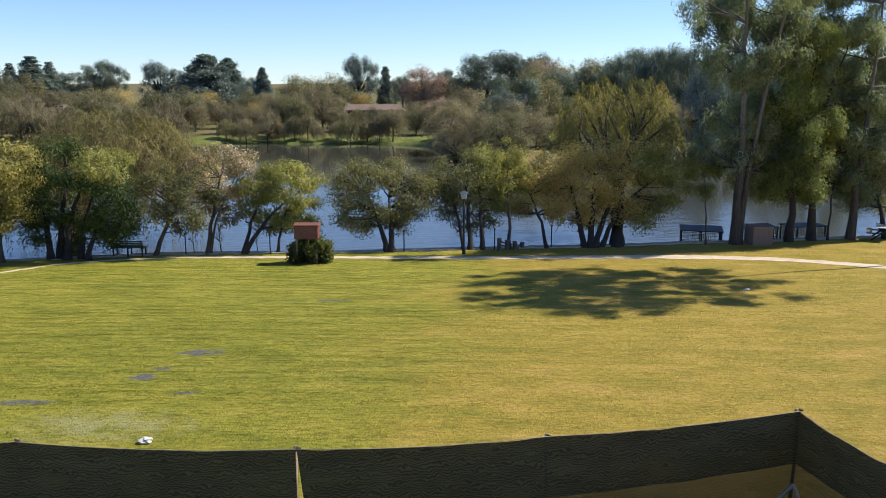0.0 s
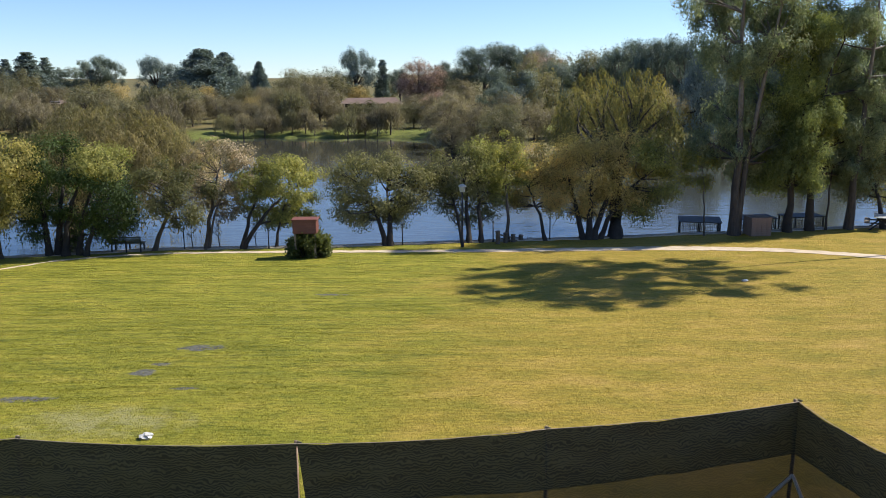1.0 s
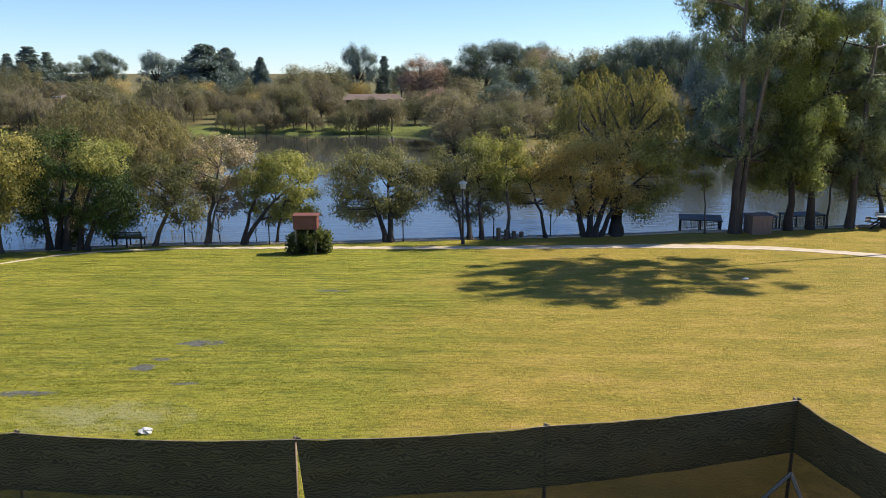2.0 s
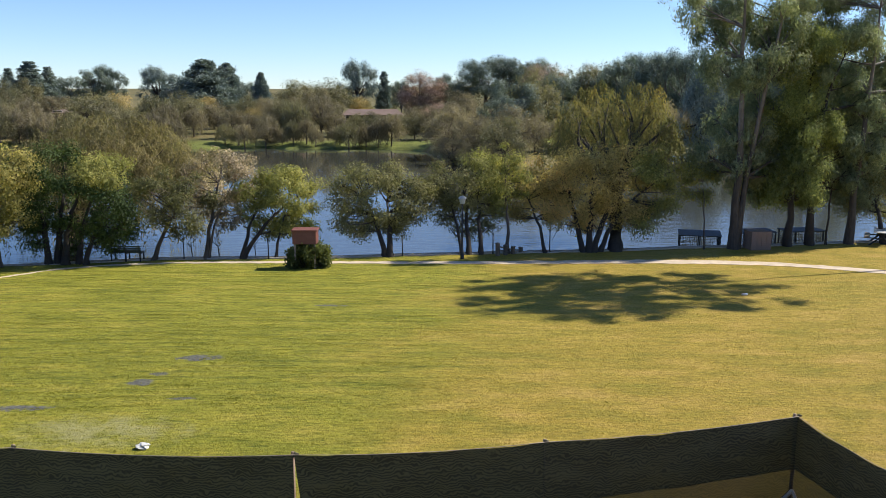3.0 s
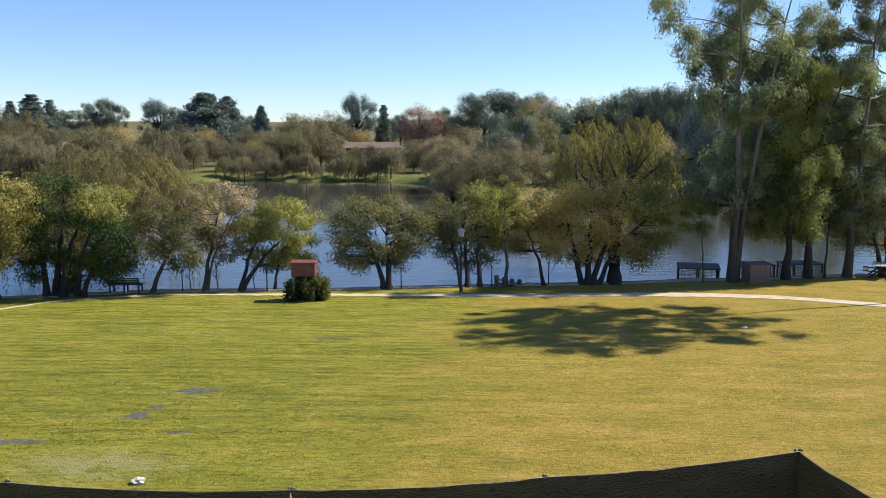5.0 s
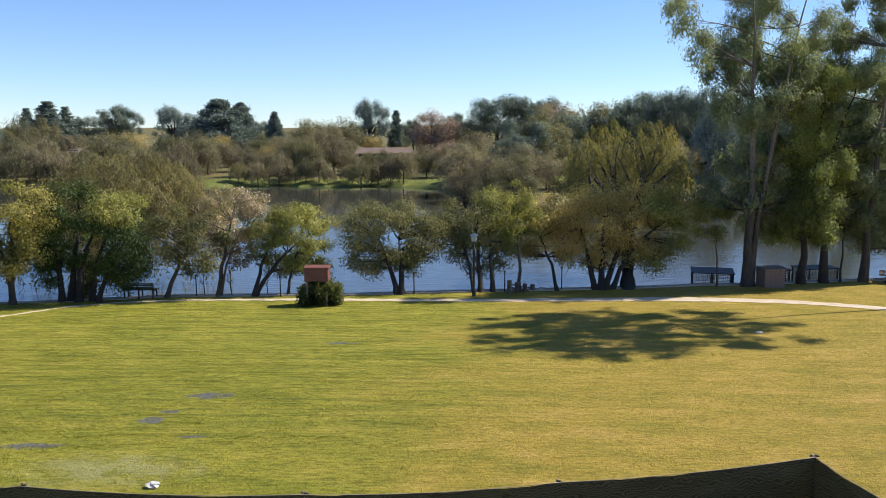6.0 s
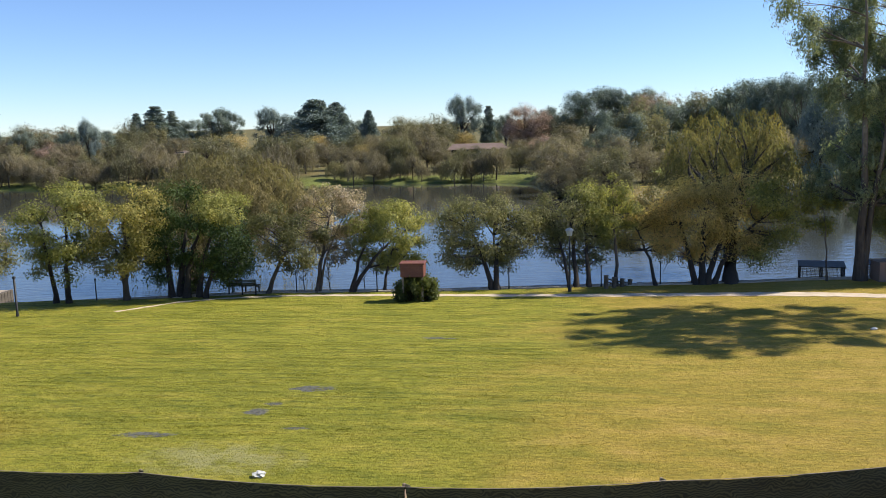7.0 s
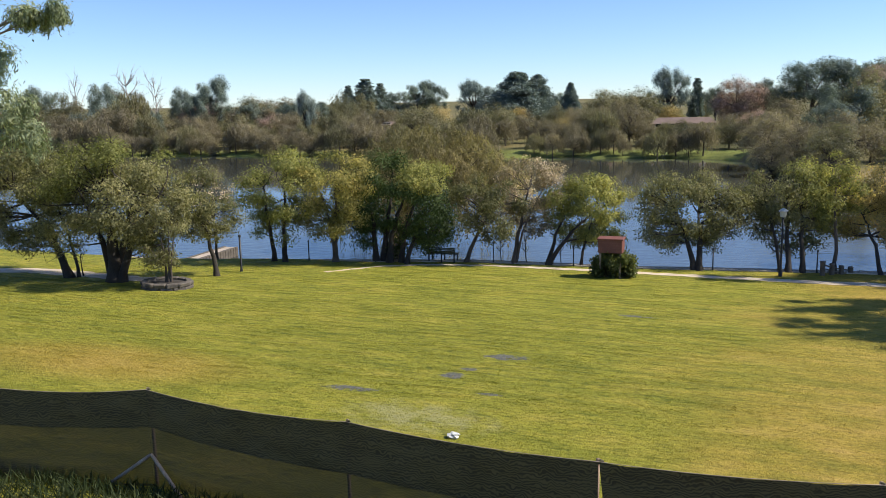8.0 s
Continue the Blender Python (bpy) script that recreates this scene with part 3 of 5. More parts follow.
def gum(name, label, x, y, top, seed, clusters, leaves, stems, leaf=(0.17, 0.048), density=1.35, bark=None, limb_r=0.16):
    """A tall gum: pale stems, steep limbs, and hanging leaves in loose clusters given as (x, y, z, radius, flatness)."""
    rng = np.random.default_rng(seed)
    y = min(y, along(NEAR_SHORE, x) - 0.55)
    z0 = ground(x, y)
    bark = bark or BARK_GUM
    ob = tagged(new(name), label, "tree")
    ob.location = (x, y, z0)
    lines = []
    for fx, fy, mx, my, mz, hx, hy, hz, r in stems:
        a, b, c = Vector((fx, fy, -0.2)), Vector((mx, my, mz)), Vector((hx, hy, hz))
        pts = [(a.lerp(b, s)).lerp(b.lerp(c, s), s) + Vector(rng.normal(0, 0.05, 3)) * (0 < i < 11) for i, s in enumerate(i / 11 for i in range(12))]
        rad = [r * (1.5 if i == 0 else 1.12 if i == 1 else 1 - 0.085 * i) for i in range(12)]
        V, F = [], []
        tube(V, F, pts, rad, 11)
        mesh_of("trunk", V, F, bark, ob)
        lines.append((pts, rad))
    pos, axis, face = [], [], []
    for qx, qy, qz, qr, flat in clusters:
        q = Vector((qx, qy, qz))
        pts, rad = min(lines, key=lambda l: min((p - q).length for p in l[0]))
        low = [i for i in range(3, 12) if pts[i].z < q.z - 0.2] or [3]
        k = min(low, key=lambda i: (pts[i] - q).length + 0.4 * abs(q.z - pts[i].z - 1.5))
        br = bent(pts[k], q, rng, 0.07, 7)
        r0 = min(rad[k] * 0.75, limb_r, 0.02 * (q - pts[k]).length + 0.02)
        V, F = [], []
        tube(V, F, br, [r0 * s for s in (1, 0.9, 0.78, 0.66, 0.5, 0.34, 0.15)], 6)
        m = max(5, int(qr * qr * 7))
        for _ in range(m):
            d = rng.normal(size=3)
            d *= rng.random() ** 0.4 / np.linalg.norm(d)
            tip = q + Vector(d * qr * np.array([1, 1, flat]))
            tube(V, F, bent(br[rng.integers(3, 7)], tip, rng, 0.08, 3), [r0 * 0.3 + 0.004, r0 * 0.2 + 0.003, 0.004], 4)
            n = int(150 * density * (0.024 / (leaf[0] * leaf[1] + 0.01)) ** 0.5)
            o = rng.normal(0, 0.22, (n, 3)) * qr ** 0.5 * np.array([1, 1, 1.2])
            face.append(o / 0.3 + d)
            pos.append(np.array(tip) + o - np.array([0, 0, 0.2]))
            axis.append(np.tile([0, 0, -1.0], (n, 1)) + rng.normal(0, 0.55, (n, 3)))
        mesh_of("limb", V, F, bark, ob)
    leaf_cloud("crown", np.concatenate(pos), np.concatenate(axis), leaf[0], leaf[1], leaves, ob, rng, "", np.concatenate(face))
    return ob


def cluster_column(seed, n, cx, cy, z0, z1, r0, r1, size):
    rng = np.random.default_rng(seed)
    out = []
    for _ in range(n):
        s = rng.random()
        r = (r0 + (r1 - r0) * s) * math.sqrt(rng.random())
        a = rng.uniform(0, 6.283)
        out.append((cx + r * math.cos(a), cy + r * math.sin(a), z0 + (z1 - z0) * s, size * rng.uniform(0.6, 1.25), 0.8))
    return out


# the row along the near shore
# its yellow-green clumps at top right paint in the sunlit part of the crown
tree("shade_tree", "broad dark green tree with many stems by the lake path", -17.3, 37.5, 5.35, 0.35, 6.4, L_GREEN, BARK_DARK,
     [(-0.9, 0, -1.8, 0, 0.17), (-0.5, 0.2, -0.7, 0.3, 0.2), (-0.1, -0.1, 0.2, -0.2, 0.18), (0.5, 0.1, 0.8, 0.1, 0.16), (0.9, -0.2, 1.9, 0, 0.13)], 11, density=4.8, clumps=90, centre=(0.35, 0.6), depth=4.2, lit_accent=(L_YGREEN, (0.44, -0.12, 0.52)))
tree("autumn_tree", "slender tree with yellowing autumn leaves by the lake", -20.1, 36.7, 5.75, 0.9, 4.8, L_YELLOW, BARK, [(0, 0, 0.1, 0, 0.17), (0.02, 0, -0.9, 0.2, 0.09)], 12, density=3.4, clumps=54, clump_r=0.7)
tree("leaning_tree", "small leaning tree with thin olive foliage beside the bench", -13.75, 39.4, 4.3, 1.1, 4.0, L_OLIVE, BARK, [(0, 0, 0.7, 0.1, 0.13)], 13, density=3.2, clumps=34, clump_r=0.6, centre=(1.0, 0))
tree("pale_tree", "sparse tree with pale pinkish leaves and bare lower twigs", -11.3, 39.2, 5.4, 0.9, 4.2, L_PINK, BARK, [(0, 0, 0.0, 0, 0.13), (0.1, 0, 0.7, 0.1, 0.07)], 14, density=2.5, clumps=48, clump_r=0.55, centre=(0.3, 0))
tree("bright_tree", "bright yellow-green tree with a low forked trunk", -9.6, 39.3, 4.35, 0.5, 4.5, L_YGREEN, BARK_DARK, [(0, 0, -0.8, 0, 0.12), (0.1, 0, 0.9, 0, 0.13), (1.6, 0.2, 0.6, 0.1, 0.08)], 15, density=5.2, clumps=72, clump_r=0.62, centre=(1.5, 0))
tree("olive_tree", "spreading grey-green tree with a twisted double trunk", -2.6, 39.5, 4.35, 0.5, 5.3, L_OLIVE, BARK_DARK, [(-0.15, 0, -0.7, 0, 0.15), (0.12, 0, 0.5, 0.1, 0.17)], 16, density=5.0, clumps=90, clump_r=0.65, centre=(-0.6, 0))
tree("forked_tree", "dull green tree with three thin trunks behind the lamp", 1.6, 39.9, 5.1, 0.6, 5.0, L_OLIVE, BARK_DARK, [(-0.55, 0, -1.0, 0, 0.10), (-0.25, 0.1, -0.1, 0, 0.14), (0.35, 0.1, 0.6, 0, 0.13)], 17, density=4.0, clumps=70, clump_r=0.7, centre=(-0.4, 0.5), depth=3.2, lit_accent=(L_YGREEN, (0.9, -0.1, 0.35)))
tree("lime_tree", "narrow lime-green tree rising among duller ones", 3.3, 40.4, 5.6, 1.3, 2.7, L_YGREEN, BARK, [(0, 0, 0, 0, 0.10)], 18, density=2.6, clumps=30, clump_r=0.55)
tree("thin_tree", "young tree with a thin leaning trunk and drooping foliage", 5.2, 40.3, 4.2, 1.0, 3.4, L_RUST, BARK_DARK, [(0, 0, -0.6, 0, 0.10)], 19, density=2.2, clumps=26, clump_r=0.6, centre=(-0.4, 0.1))
tree("spreading_tree", "wide low tree with olive and rust-coloured leaves", 7.4, 40.6, 5.3, 0.7, 8.6, L_RUST, BARK_DARK,
     [(-0.3, 0, -2.0, 0, 0.17), (0, 0, -0.5, 0.1, 0.19), (0.25, 0, 1.2, 0, 0.17), (0.5, 0.1, 2.6, 0, 0.14)], 20, density=5.0, clumps=120, clump_r=0.78, centre=(0.95, 0.2), depth=5.0, lit_accent=(L_YGREEN, (0.93, -0.2, 0.05)))
willow("weeping_willow", "old weeping willow with a thick trunk and yellowing strands", 8.75, 40.75, 8.8, 2.2, 9.8, L_WILLOW_GREEN, BARK_DARK, 21, strands=1500, stem=0.36, centre=(1.2, 6.2))
willow("weeping_willow", "broad olive-brown weeping willow overhanging the water", -20.5, 44.5, 6.95, -0.4, 12.6, L_WILLOW, BARK_DARK, 22, strands=3000, stem=0.4, centre=(1.5, 2.5), lift=1.0, shortest=0.55)

# tall gums by the shelters
gum("gum_tree", "tall gum tree with a thick pale trunk and hanging leaves", 14.95, 41.5, 19, 30,
    cluster_column(1, 36, 0.8, 2.2, 3.4, 12.5, 2.1, 2.7, 0.95) + cluster_column(2, 20, 2.4, 3.0, 10.5, 16, 2.4, 2.4, 1.0) + cluster_column(8, 16, 2.0, 2.4, 2.8, 7.5, 1.5, 1.6, 0.9) + [(-3.4, 0, 13.2, 0.9, 0.8), (-3.0, 0.2, 12.4, 0.8, 0.8), (-2.4, 0, 11.6, 0.9, 0.9), (-3.9, 0.1, 14.2, 0.8, 0.8)],
    L_GUM, [(0, 0, 0.1, 0, 7, -0.4, 0, 15.5, 0.235), (0.14, 0.04, 0.45, 0, 6.5, 2.9, 0.4, 16.5, 0.18)])
gum("peppercorn_tree", "bright green drooping tree among darker gums", 18.0, 42.6, 11.3, 31, cluster_column(3, 50, 0.7, 0.8, 2.4, 10.8, 2.3, 0.9, 0.95), L_LIME, [(0, 0, 0.1, 0, 4, 0.7, 0, 9.5, 0.20)], leaf=(0.15, 0.05), bark=BARK_DARK)
gum("gum_tree", "dark gum tree with a leaning trunk near the water", 19.3, 42.6, 12, 32, cluster_column(4, 30, 1.0, 1.4, 3.2, 11.5, 2.2, 1.8, 0.92) + cluster_column(9, 16, 1.6, 1.6, 2.3, 6.0, 1.9, 1.9, 0.85), L_GUM, [(0, 0, -0.6, 0, 6, 1.2, 0, 10.5, 0.20)], bark=BARK_DARK)
gum("gum_tree", "gum tree with a straight trunk on the lake bank", 21.5, 42.9, 17, 33, cluster_column(5, 34, 1.0, 2.2, 2.9, 15, 2.2, 3.0, 0.9), L_GUM, [(0, 0, 0.2, 0, 7, 0.9, 0.2, 15, 0.19)])
gum("gum_tree", "gum tree at the edge of the grove", 25.0, 43.4, 18, 34, cluster_column(6, 18, 0, 2.6, 3.2, 18, 2.0, 2.4, 0.8) + cluster_column(10, 28, -1.6, 2.2, 2.3, 9.0, 2.3, 2.2, 0.85), L_GUM, [(0, 0, 0.2, 0, 7, -0.6, 0.2, 16, 0.3)])
gum("gum_tree", "tall gum on the open lawn, throwing its shade there", 22.0, 36.3, 20, 35, cluster_column(7, 124, -0.9, -1.0, 13.2, 18.6, 4.4, 4.4, 0.66), L_GUM,
    [(0, 0, -0.2, 0, 8, -0.9, -1.0, 18, 0.11)], leaf=(0.2, 0.055), density=0.55)
tree("sapling", "small round-leaved sapling beside the gum trunk", 13.4, 41.3, 4.5, 1.6, 2.0, L_YGREEN, BARK, [(0, 0, 0.3, 0, 0.05)], 36, density=2.2, clumps=16, clump_r=0.45)
tree("shrub_tree", "grey-green small tree at the end of the grove", 23.4, 42.9, 4.2, 0.8, 3.8, L_OLIVE, BARK_DARK, [(0, 0, 0, 0, 0.16), (0.2, 0, 0.8, 0, 0.12)], 37, density=2.8, clumps=40)

tree("thin_tree", "slim leaning young tree with few leaves beside a shelter", 20.2, 42.6, 6.2, 3.6, 1.6, L_OLIVE, BARK_DARK, [(0, 0, 0.2, 0, 0.06)], 38, density=1.2, clumps=12, clump_r=0.4, centre=(0.8, 0))

# trees at the far left of the lawn
tree("leaning_tree", "old tree with a low slanting trunk and olive leaves", -29.3, 28.4, 6.4, 1.6, 6.4, L_OLIVE, BARK_DARK, [(0, 0, -1.4, 0.2, 0.20), (0.3, 0.2, 1.0, 0.2, 0.08)], 40, density=4.2, clumps=80, centre=(-2.0, 0.2))
tree("thick_tree", "thick-trunked tree with dense olive-green leaves", -26.5, 28.3, 6.4, 1.5, 7.0, L_OLIVE, BARK_DARK, [(-0.1, 0, -0.4, 0, 0.36), (0.25, 0, 2.3, 0.1, 0.20), (-0.3, 0.05, -2.2, 0.2, 0.17), (0.05, 0.1, 0.9, 0.4, 0.2)], 41, density=4.6, clumps=100, centre=(0.3, 0), lit_accent=(L_YGREEN, (-0.2, -0.2, 0.9)))
tree("shrub_tree", "feathery grey-green shrub growing in a stone planter", -23.3, 27.8, 4.4, 0.9, 3.2, L_OLIVE, BARK, [(-0.1, 0, -0.3, 0, 0.06), (0.05, 0, 0.2, 0, 0.07), (0.15, 0, 0.5, 0, 0.05)], 42, leaf=(0.12, 0.05), density=2.2, clumps=40, clump_r=0.5, lift=0.25)
tree("leaning_tree", "small tree with a leaning trunk near the jetty", -23.2, 31.0, 5.3, 1.7, 3.4, L_OLIVE, BARK_DARK, [(0, 0, -0.4, 0, 0.13)], 43, density=2.6, clumps=34, clump_r=0.6, centre=(-0.5, 0))
tree("forked_tree", "green tree with two slender trunks at the lake edge", -22.9, 35.85, 5.9, 1.2, 4.3, L_YGREEN, BARK_DARK, [(-0.3, 0, -0.7, 0, 0.13), (0.35, 0, 0.5, 0, 0.13)], 44, density=3.4, clumps=52, clump_r=0.65)
tree("bare_tree", "thinly leaved greyish tree by the lake", -26.4, 35.4, 4.6, 1.4, 3.2, L_PINK, BARK, [(0, 0, 0, 0, 0.08)], 45, density=0.9, clumps=30, clump_r=0.5)
gum("gum_tree", "tall gum with hanging foliage at the edge of the lawn", -28.8, 24.0, 15, 46, [(1.2, 0, 12.2, 0.9, 0.8), (2.6, 0, 10.9, 0.55, 0.7), (3.5, 0, 10.7, 0.5, 0.7), (4.6, 0, 10.9, 0.45, 0.6), (0.9, 0, 9.5, 0.7, 1.1), (1.2, 0, 8.5, 0.75, 1.1), (2.3, 0, 7.3, 0.75, 1.1), (2.7, 0, 6.2, 0.65, 1.1), (1.2, 0, 7, 0.9, 1), (1, 0, 9, 1, 1), (0, 0, 13, 1.3, 1), (-1, 0, 14.5, 1.3, 1)], L_GUM, [(-1.5, 0, -1.4, 0, 6, -0.8, 0.2, 14, 0.3)], leaf=(0.2, 0.05))

# ---- far bank ----
def far_broad(name, label, seed, H, W, leaves, bark=BARK, density=3.4, low=0.12, leaf=(0.25, 0.14), clumps=52, cr=1.3, category="tree"):
    rng = np.random.default_rng(seed)
    ob = tagged(new(name), label, category)
    V, F = [], []
    tube(V, F, bent(Vector((0, 0, -1)), Vector((0, 0, H * 0.6)), rng, 0.03, 5), [H * k for k in (0.03, 0.022, 0.018, 0.014, 0.006)], 7)
    c, rad = np.array([0, 0, H * (1 + low) / 2]), np.array([W / 2, W / 2, H * (1 - low) / 2])
    pl = crown_places(rng, c, rad, clumps, cr, 0.6, 0.3)
    for q in pl[::2]:
        a = Vector((0, 0, H * rng.uniform(0.15, 0.45)))
        tube(V, F, bent(a, Vector(q), rng, 0.08, 4), [H * k for k in (0.010, 0.008, 0.005, 0.002)], 5)
    mesh_of("trunk", V, F, bark, ob)
    n = int(math.pi * W / 2 * H * (1 - low) / 2 * density / (leaf[0] * leaf[1] * 0.5))
    size = rng.uniform(0.25, 1.9, len(pl))
    pick = rng.choice(len(pl), n, p=size / size.sum())
    o = rng.normal(size=(n, 3))
    o *= rng.random((n, 1)) ** 0.55 / np.linalg.norm(o, axis=1, keepdims=True) * cr * np.sqrt(size[pick])[:, None]
    leaf_cloud("crown", pl[pick] + o, o + rng.normal(0, cr * 0.6, (n, 3)), leaf[0], leaf[1], leaves, ob, rng, "", o / cr + 0.4 * (pl[pick] - c) / rad)
    return ob


def far_weeping(name, label, seed, H, W, leaves, strands=330):
    rng = np.random.default_rng(seed)
    ob = tagged(new(name), label, "tree")
    V, F = [], []
    tube(V, F, bent(Vector((0, 0, -1)), Vector((0.2, 0, H * 0.55)), rng, 0.05, 5), [H * k for k in (0.034, 0.026, 0.022, 0.018, 0.01)], 7)
    pos, axis = [], []
    for i in range(strands):
        a, r = rng.uniform(0, 6.283), math.sqrt(rng.random())
        r *= 0.8 + 0.2 * math.sin(3 * a + seed)
        dome = H * (1 - 0.4 * r * r) - rng.random() ** 2 * H * 0.25
        ln = dome * (0.35 + 0.62 * rng.random()) * (0.45 + 0.55 * r)
        k = max(4, int(ln / 0.28))
        s = np.linspace(0, 1, k)
        pos.append(np.stack([W / 2 * r * math.cos(a) + 0 * s, W / 2 * r * math.sin(a) + 0 * s, dome - ln * s], 1) + rng.normal(0, 0.14, (k, 3)))
        axis.append(np.tile([0, 0, -1.0], (k, 1)) + rng.normal(0, 0.4, (k, 3)))
        if i % 12 == 0:
            tube(V, F, bent(Vector((0.1, 0, H * 0.45)), Vector((W / 2 * r * math.cos(a), W / 2 * r * math.sin(a), dome)), rng, 0.08, 4), [H * q for q in (0.012, 0.009, 0.006, 0.002)], 5)
    mesh_of("trunk", V, F, BARK, ob)
    leaf_cloud("crown", np.concatenate(pos), np.concatenate(axis), 0.5, 0.13, leaves, ob, rng)
    return ob


def far_conifer(name, label, seed, H, W, tiers, flat):
    rng = np.random.default_rng(seed)
    ob = tagged(new(name), label, "tree")
    V, F = [], []
    tube(V, F, [Vector((0, 0, H * s)) for s in (-0.05, 0.3, 0.6, 0.98)], [H * k for k in (0.024, 0.018, 0.011, 0.003)], 7)
    pos, axis = [], []
    for i in range(tiers):
        s = (i + 0.6) / tiers
        z = H * (0.14 + 0.86 * s)
        reach = W / 2 * (1 - s) ** flat * rng.uniform(0.8, 1.12) + 0.25
        for k in range(9):
            a = rng.uniform(0, 6.283)
            L = reach * rng.uniform(0.6, 1.05)
            d = np.array([math.cos(a), math.sin(a), rng.uniform(-0.25, 0.12)])
            tube(V, F, [Vector((0, 0, z)), Vector((L * d[0], L * d[1], z + L * d[2]))], [H * 0.006, H * 0.001], 4)
            n = int(40 + 80 * L)
            u = rng.random((n, 1)) ** 0.7
            pos.append(np.array([0, 0, z]) + d * L * u + rng.normal(0, 1, (n, 3)) * np.array([0.38, 0.38, 0.26]) * (0.5 + 0.25 * L))
            axis.append(np.tile(d, (n, 1)) + rng.normal(0, 0.5, (n, 3)))
    mesh_of("trunk", V, F, BARK_DARK, ob)
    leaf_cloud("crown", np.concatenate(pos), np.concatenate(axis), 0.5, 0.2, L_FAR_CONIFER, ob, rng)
    return ob


def far_dead(name, label, seed, H, bark=BARK_DEAD):
    rng = np.random.default_rng(seed)
    ob = tagged(new(name), label, "tree")
    V, F = [], []
    top = Vector((rng.normal() * 0.05 * H, 0, H))
    main = bent(Vector((0, 0, -0.08 * H)), top, rng, 0.03, 8)
    tube(V, F, main, [H * k for k in (0.024, 0.02, 0.017, 0.014, 0.011, 0.008, 0.005, 0.002)], 7)
    for i in range(16):
        k = int(rng.integers(3, 7))
        a = rng.uniform(0, 6.283)
        L = H * rng.uniform(0.2, 0.42)
        tip = main[k] + Vector((math.cos(a) * L * 0.7, math.sin(a) * L * 0.7, L * 0.75))
        b = bent(main[k], tip, rng, 0.1, 5)
        tube(V, F, b, [H * q for q in (0.009, 0.007, 0.005, 0.004, 0.0015)], 5)
        for _ in range(4):
            tube(V, F, bent(b[int(rng.integers(1, 4))], tip + Vector(rng.normal(0, 0.075 * H, 3)), rng, 0.1, 3), [H * 0.004, H * 0.003, H * 0.001], 4)
    mesh_of("trunk", V, F, bark, ob)
    return ob


for k, (sx, sy, sh) in enumerate(((-12.0, 39.1, 1.35), (-10.7, 39.2, 1.5), (-9.0, 39.4, 1.3), (-29.0, 28.9, 1.6))):
    shrub = far_dead("bare_shrub", "low leafless shrub of dark twigs at a tree's foot", 300 + k, sh, BARK_DARK)
    shrub["category"] = "shrub"
    shrub.location = (sx, sy, ground(sx, sy))

FAR_GROUP = "trees on the far bank"
PROTO = {
    "gum": [far_broad("far_gum_tree", "gum tree on the far bank, hazed to pale blue-green", 101 + i, 12, 9, L_FAR_GUM, BARK_GUM, 3.8, 0.22, clumps=34, cr=1.2) for i in range(3)],
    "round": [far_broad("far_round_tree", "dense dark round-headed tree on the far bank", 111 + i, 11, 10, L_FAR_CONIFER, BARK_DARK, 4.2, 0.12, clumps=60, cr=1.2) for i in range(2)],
    "olive": [far_broad("far_olive_tree", "olive-green tree on the far bank", 121 + i, 8, 8, L_FAR_OLIVE, BARK, 3.2, 0.02, leaf=(0.28, 0.15)) for i in range(3)],
    "brown": [far_broad("far_bare_tree", "brownish, half-bare tree on the far bank", 131 + i, 8, 8, L_FAR_BROWN, BARK, 2.4, 0.02, leaf=(0.29, 0.12), clumps=60, cr=1.1) for i in range(3)],
    "gold": [far_broad("far_golden_tree", "golden autumn tree on the far bank", 141 + i, 8, 7, L_FAR_YELLOW, BARK, 2.8, 0.12) for i in range(2)],
    "pink": [far_broad("far_russet_tree", "russet autumn tree on the far bank", 151 + i, 11, 8, L_FAR_PINK, BARK, 4.2, 0.10) for i in range(2)],
    "weep": [far_weeping("far_willow", "brown-grey weeping willow on the far shore", 161 + i, 6.5, 7, L_FAR_BROWN) for i in range(3)],
    "weepgreen": [far_weeping("far_willow", "olive weeping willow on the far shore", 171, 6.5, 7, L_FAR_OLIVE)],
    "conifer": [far_conifer("far_conifer", "spire conifer on the far bank, hazed to dull blue-green", 181 + i, 14, 8, 13, 0.8) for i in range(2)],
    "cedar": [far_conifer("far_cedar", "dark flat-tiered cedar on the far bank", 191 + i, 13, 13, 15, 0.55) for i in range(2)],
    "dead": [far_dead("far_dead_tree", "bleached leafless dead tree on the far bank", 201 + i, 12) for i in range(2)],
}
BASE_SIZE = {"gum": (12, 9), "round": (11, 10), "olive": (8, 8), "brown": (8, 8), "gold": (8, 7), "pink": (11, 8), "weep": (6.5, 7), "weepgreen": (6.5, 7), "conifer": (14, 8), "cedar": (13, 13), "dead": (12, 8)}
placed = {}
far_rng = random.Random(7)


def plant(kind, x, y, top, width):
    k = placed.get(kind, 0)
    placed[kind] = k + 1
    protos = PROTO[kind]
    z = ground(x, y)
    H, W = BASE_SIZE[kind]
    m = Matrix.Translation((x, y, z)) @ Matrix.Rotation(far_rng.uniform(0, 6.283), 4, "Z") @ Matrix.Diagonal((width / W, width / W, max(1.5, top - z) / H, 1))
    if k < len(protos):
        ob = protos[k]
        ob.matrix_basis = m
        tagged(ob, group=FAR_GROUP)
    else:
        copy_thing(protos[k % len(protos)], Matrix.Translation((0, 0, 0))).matrix_basis = m


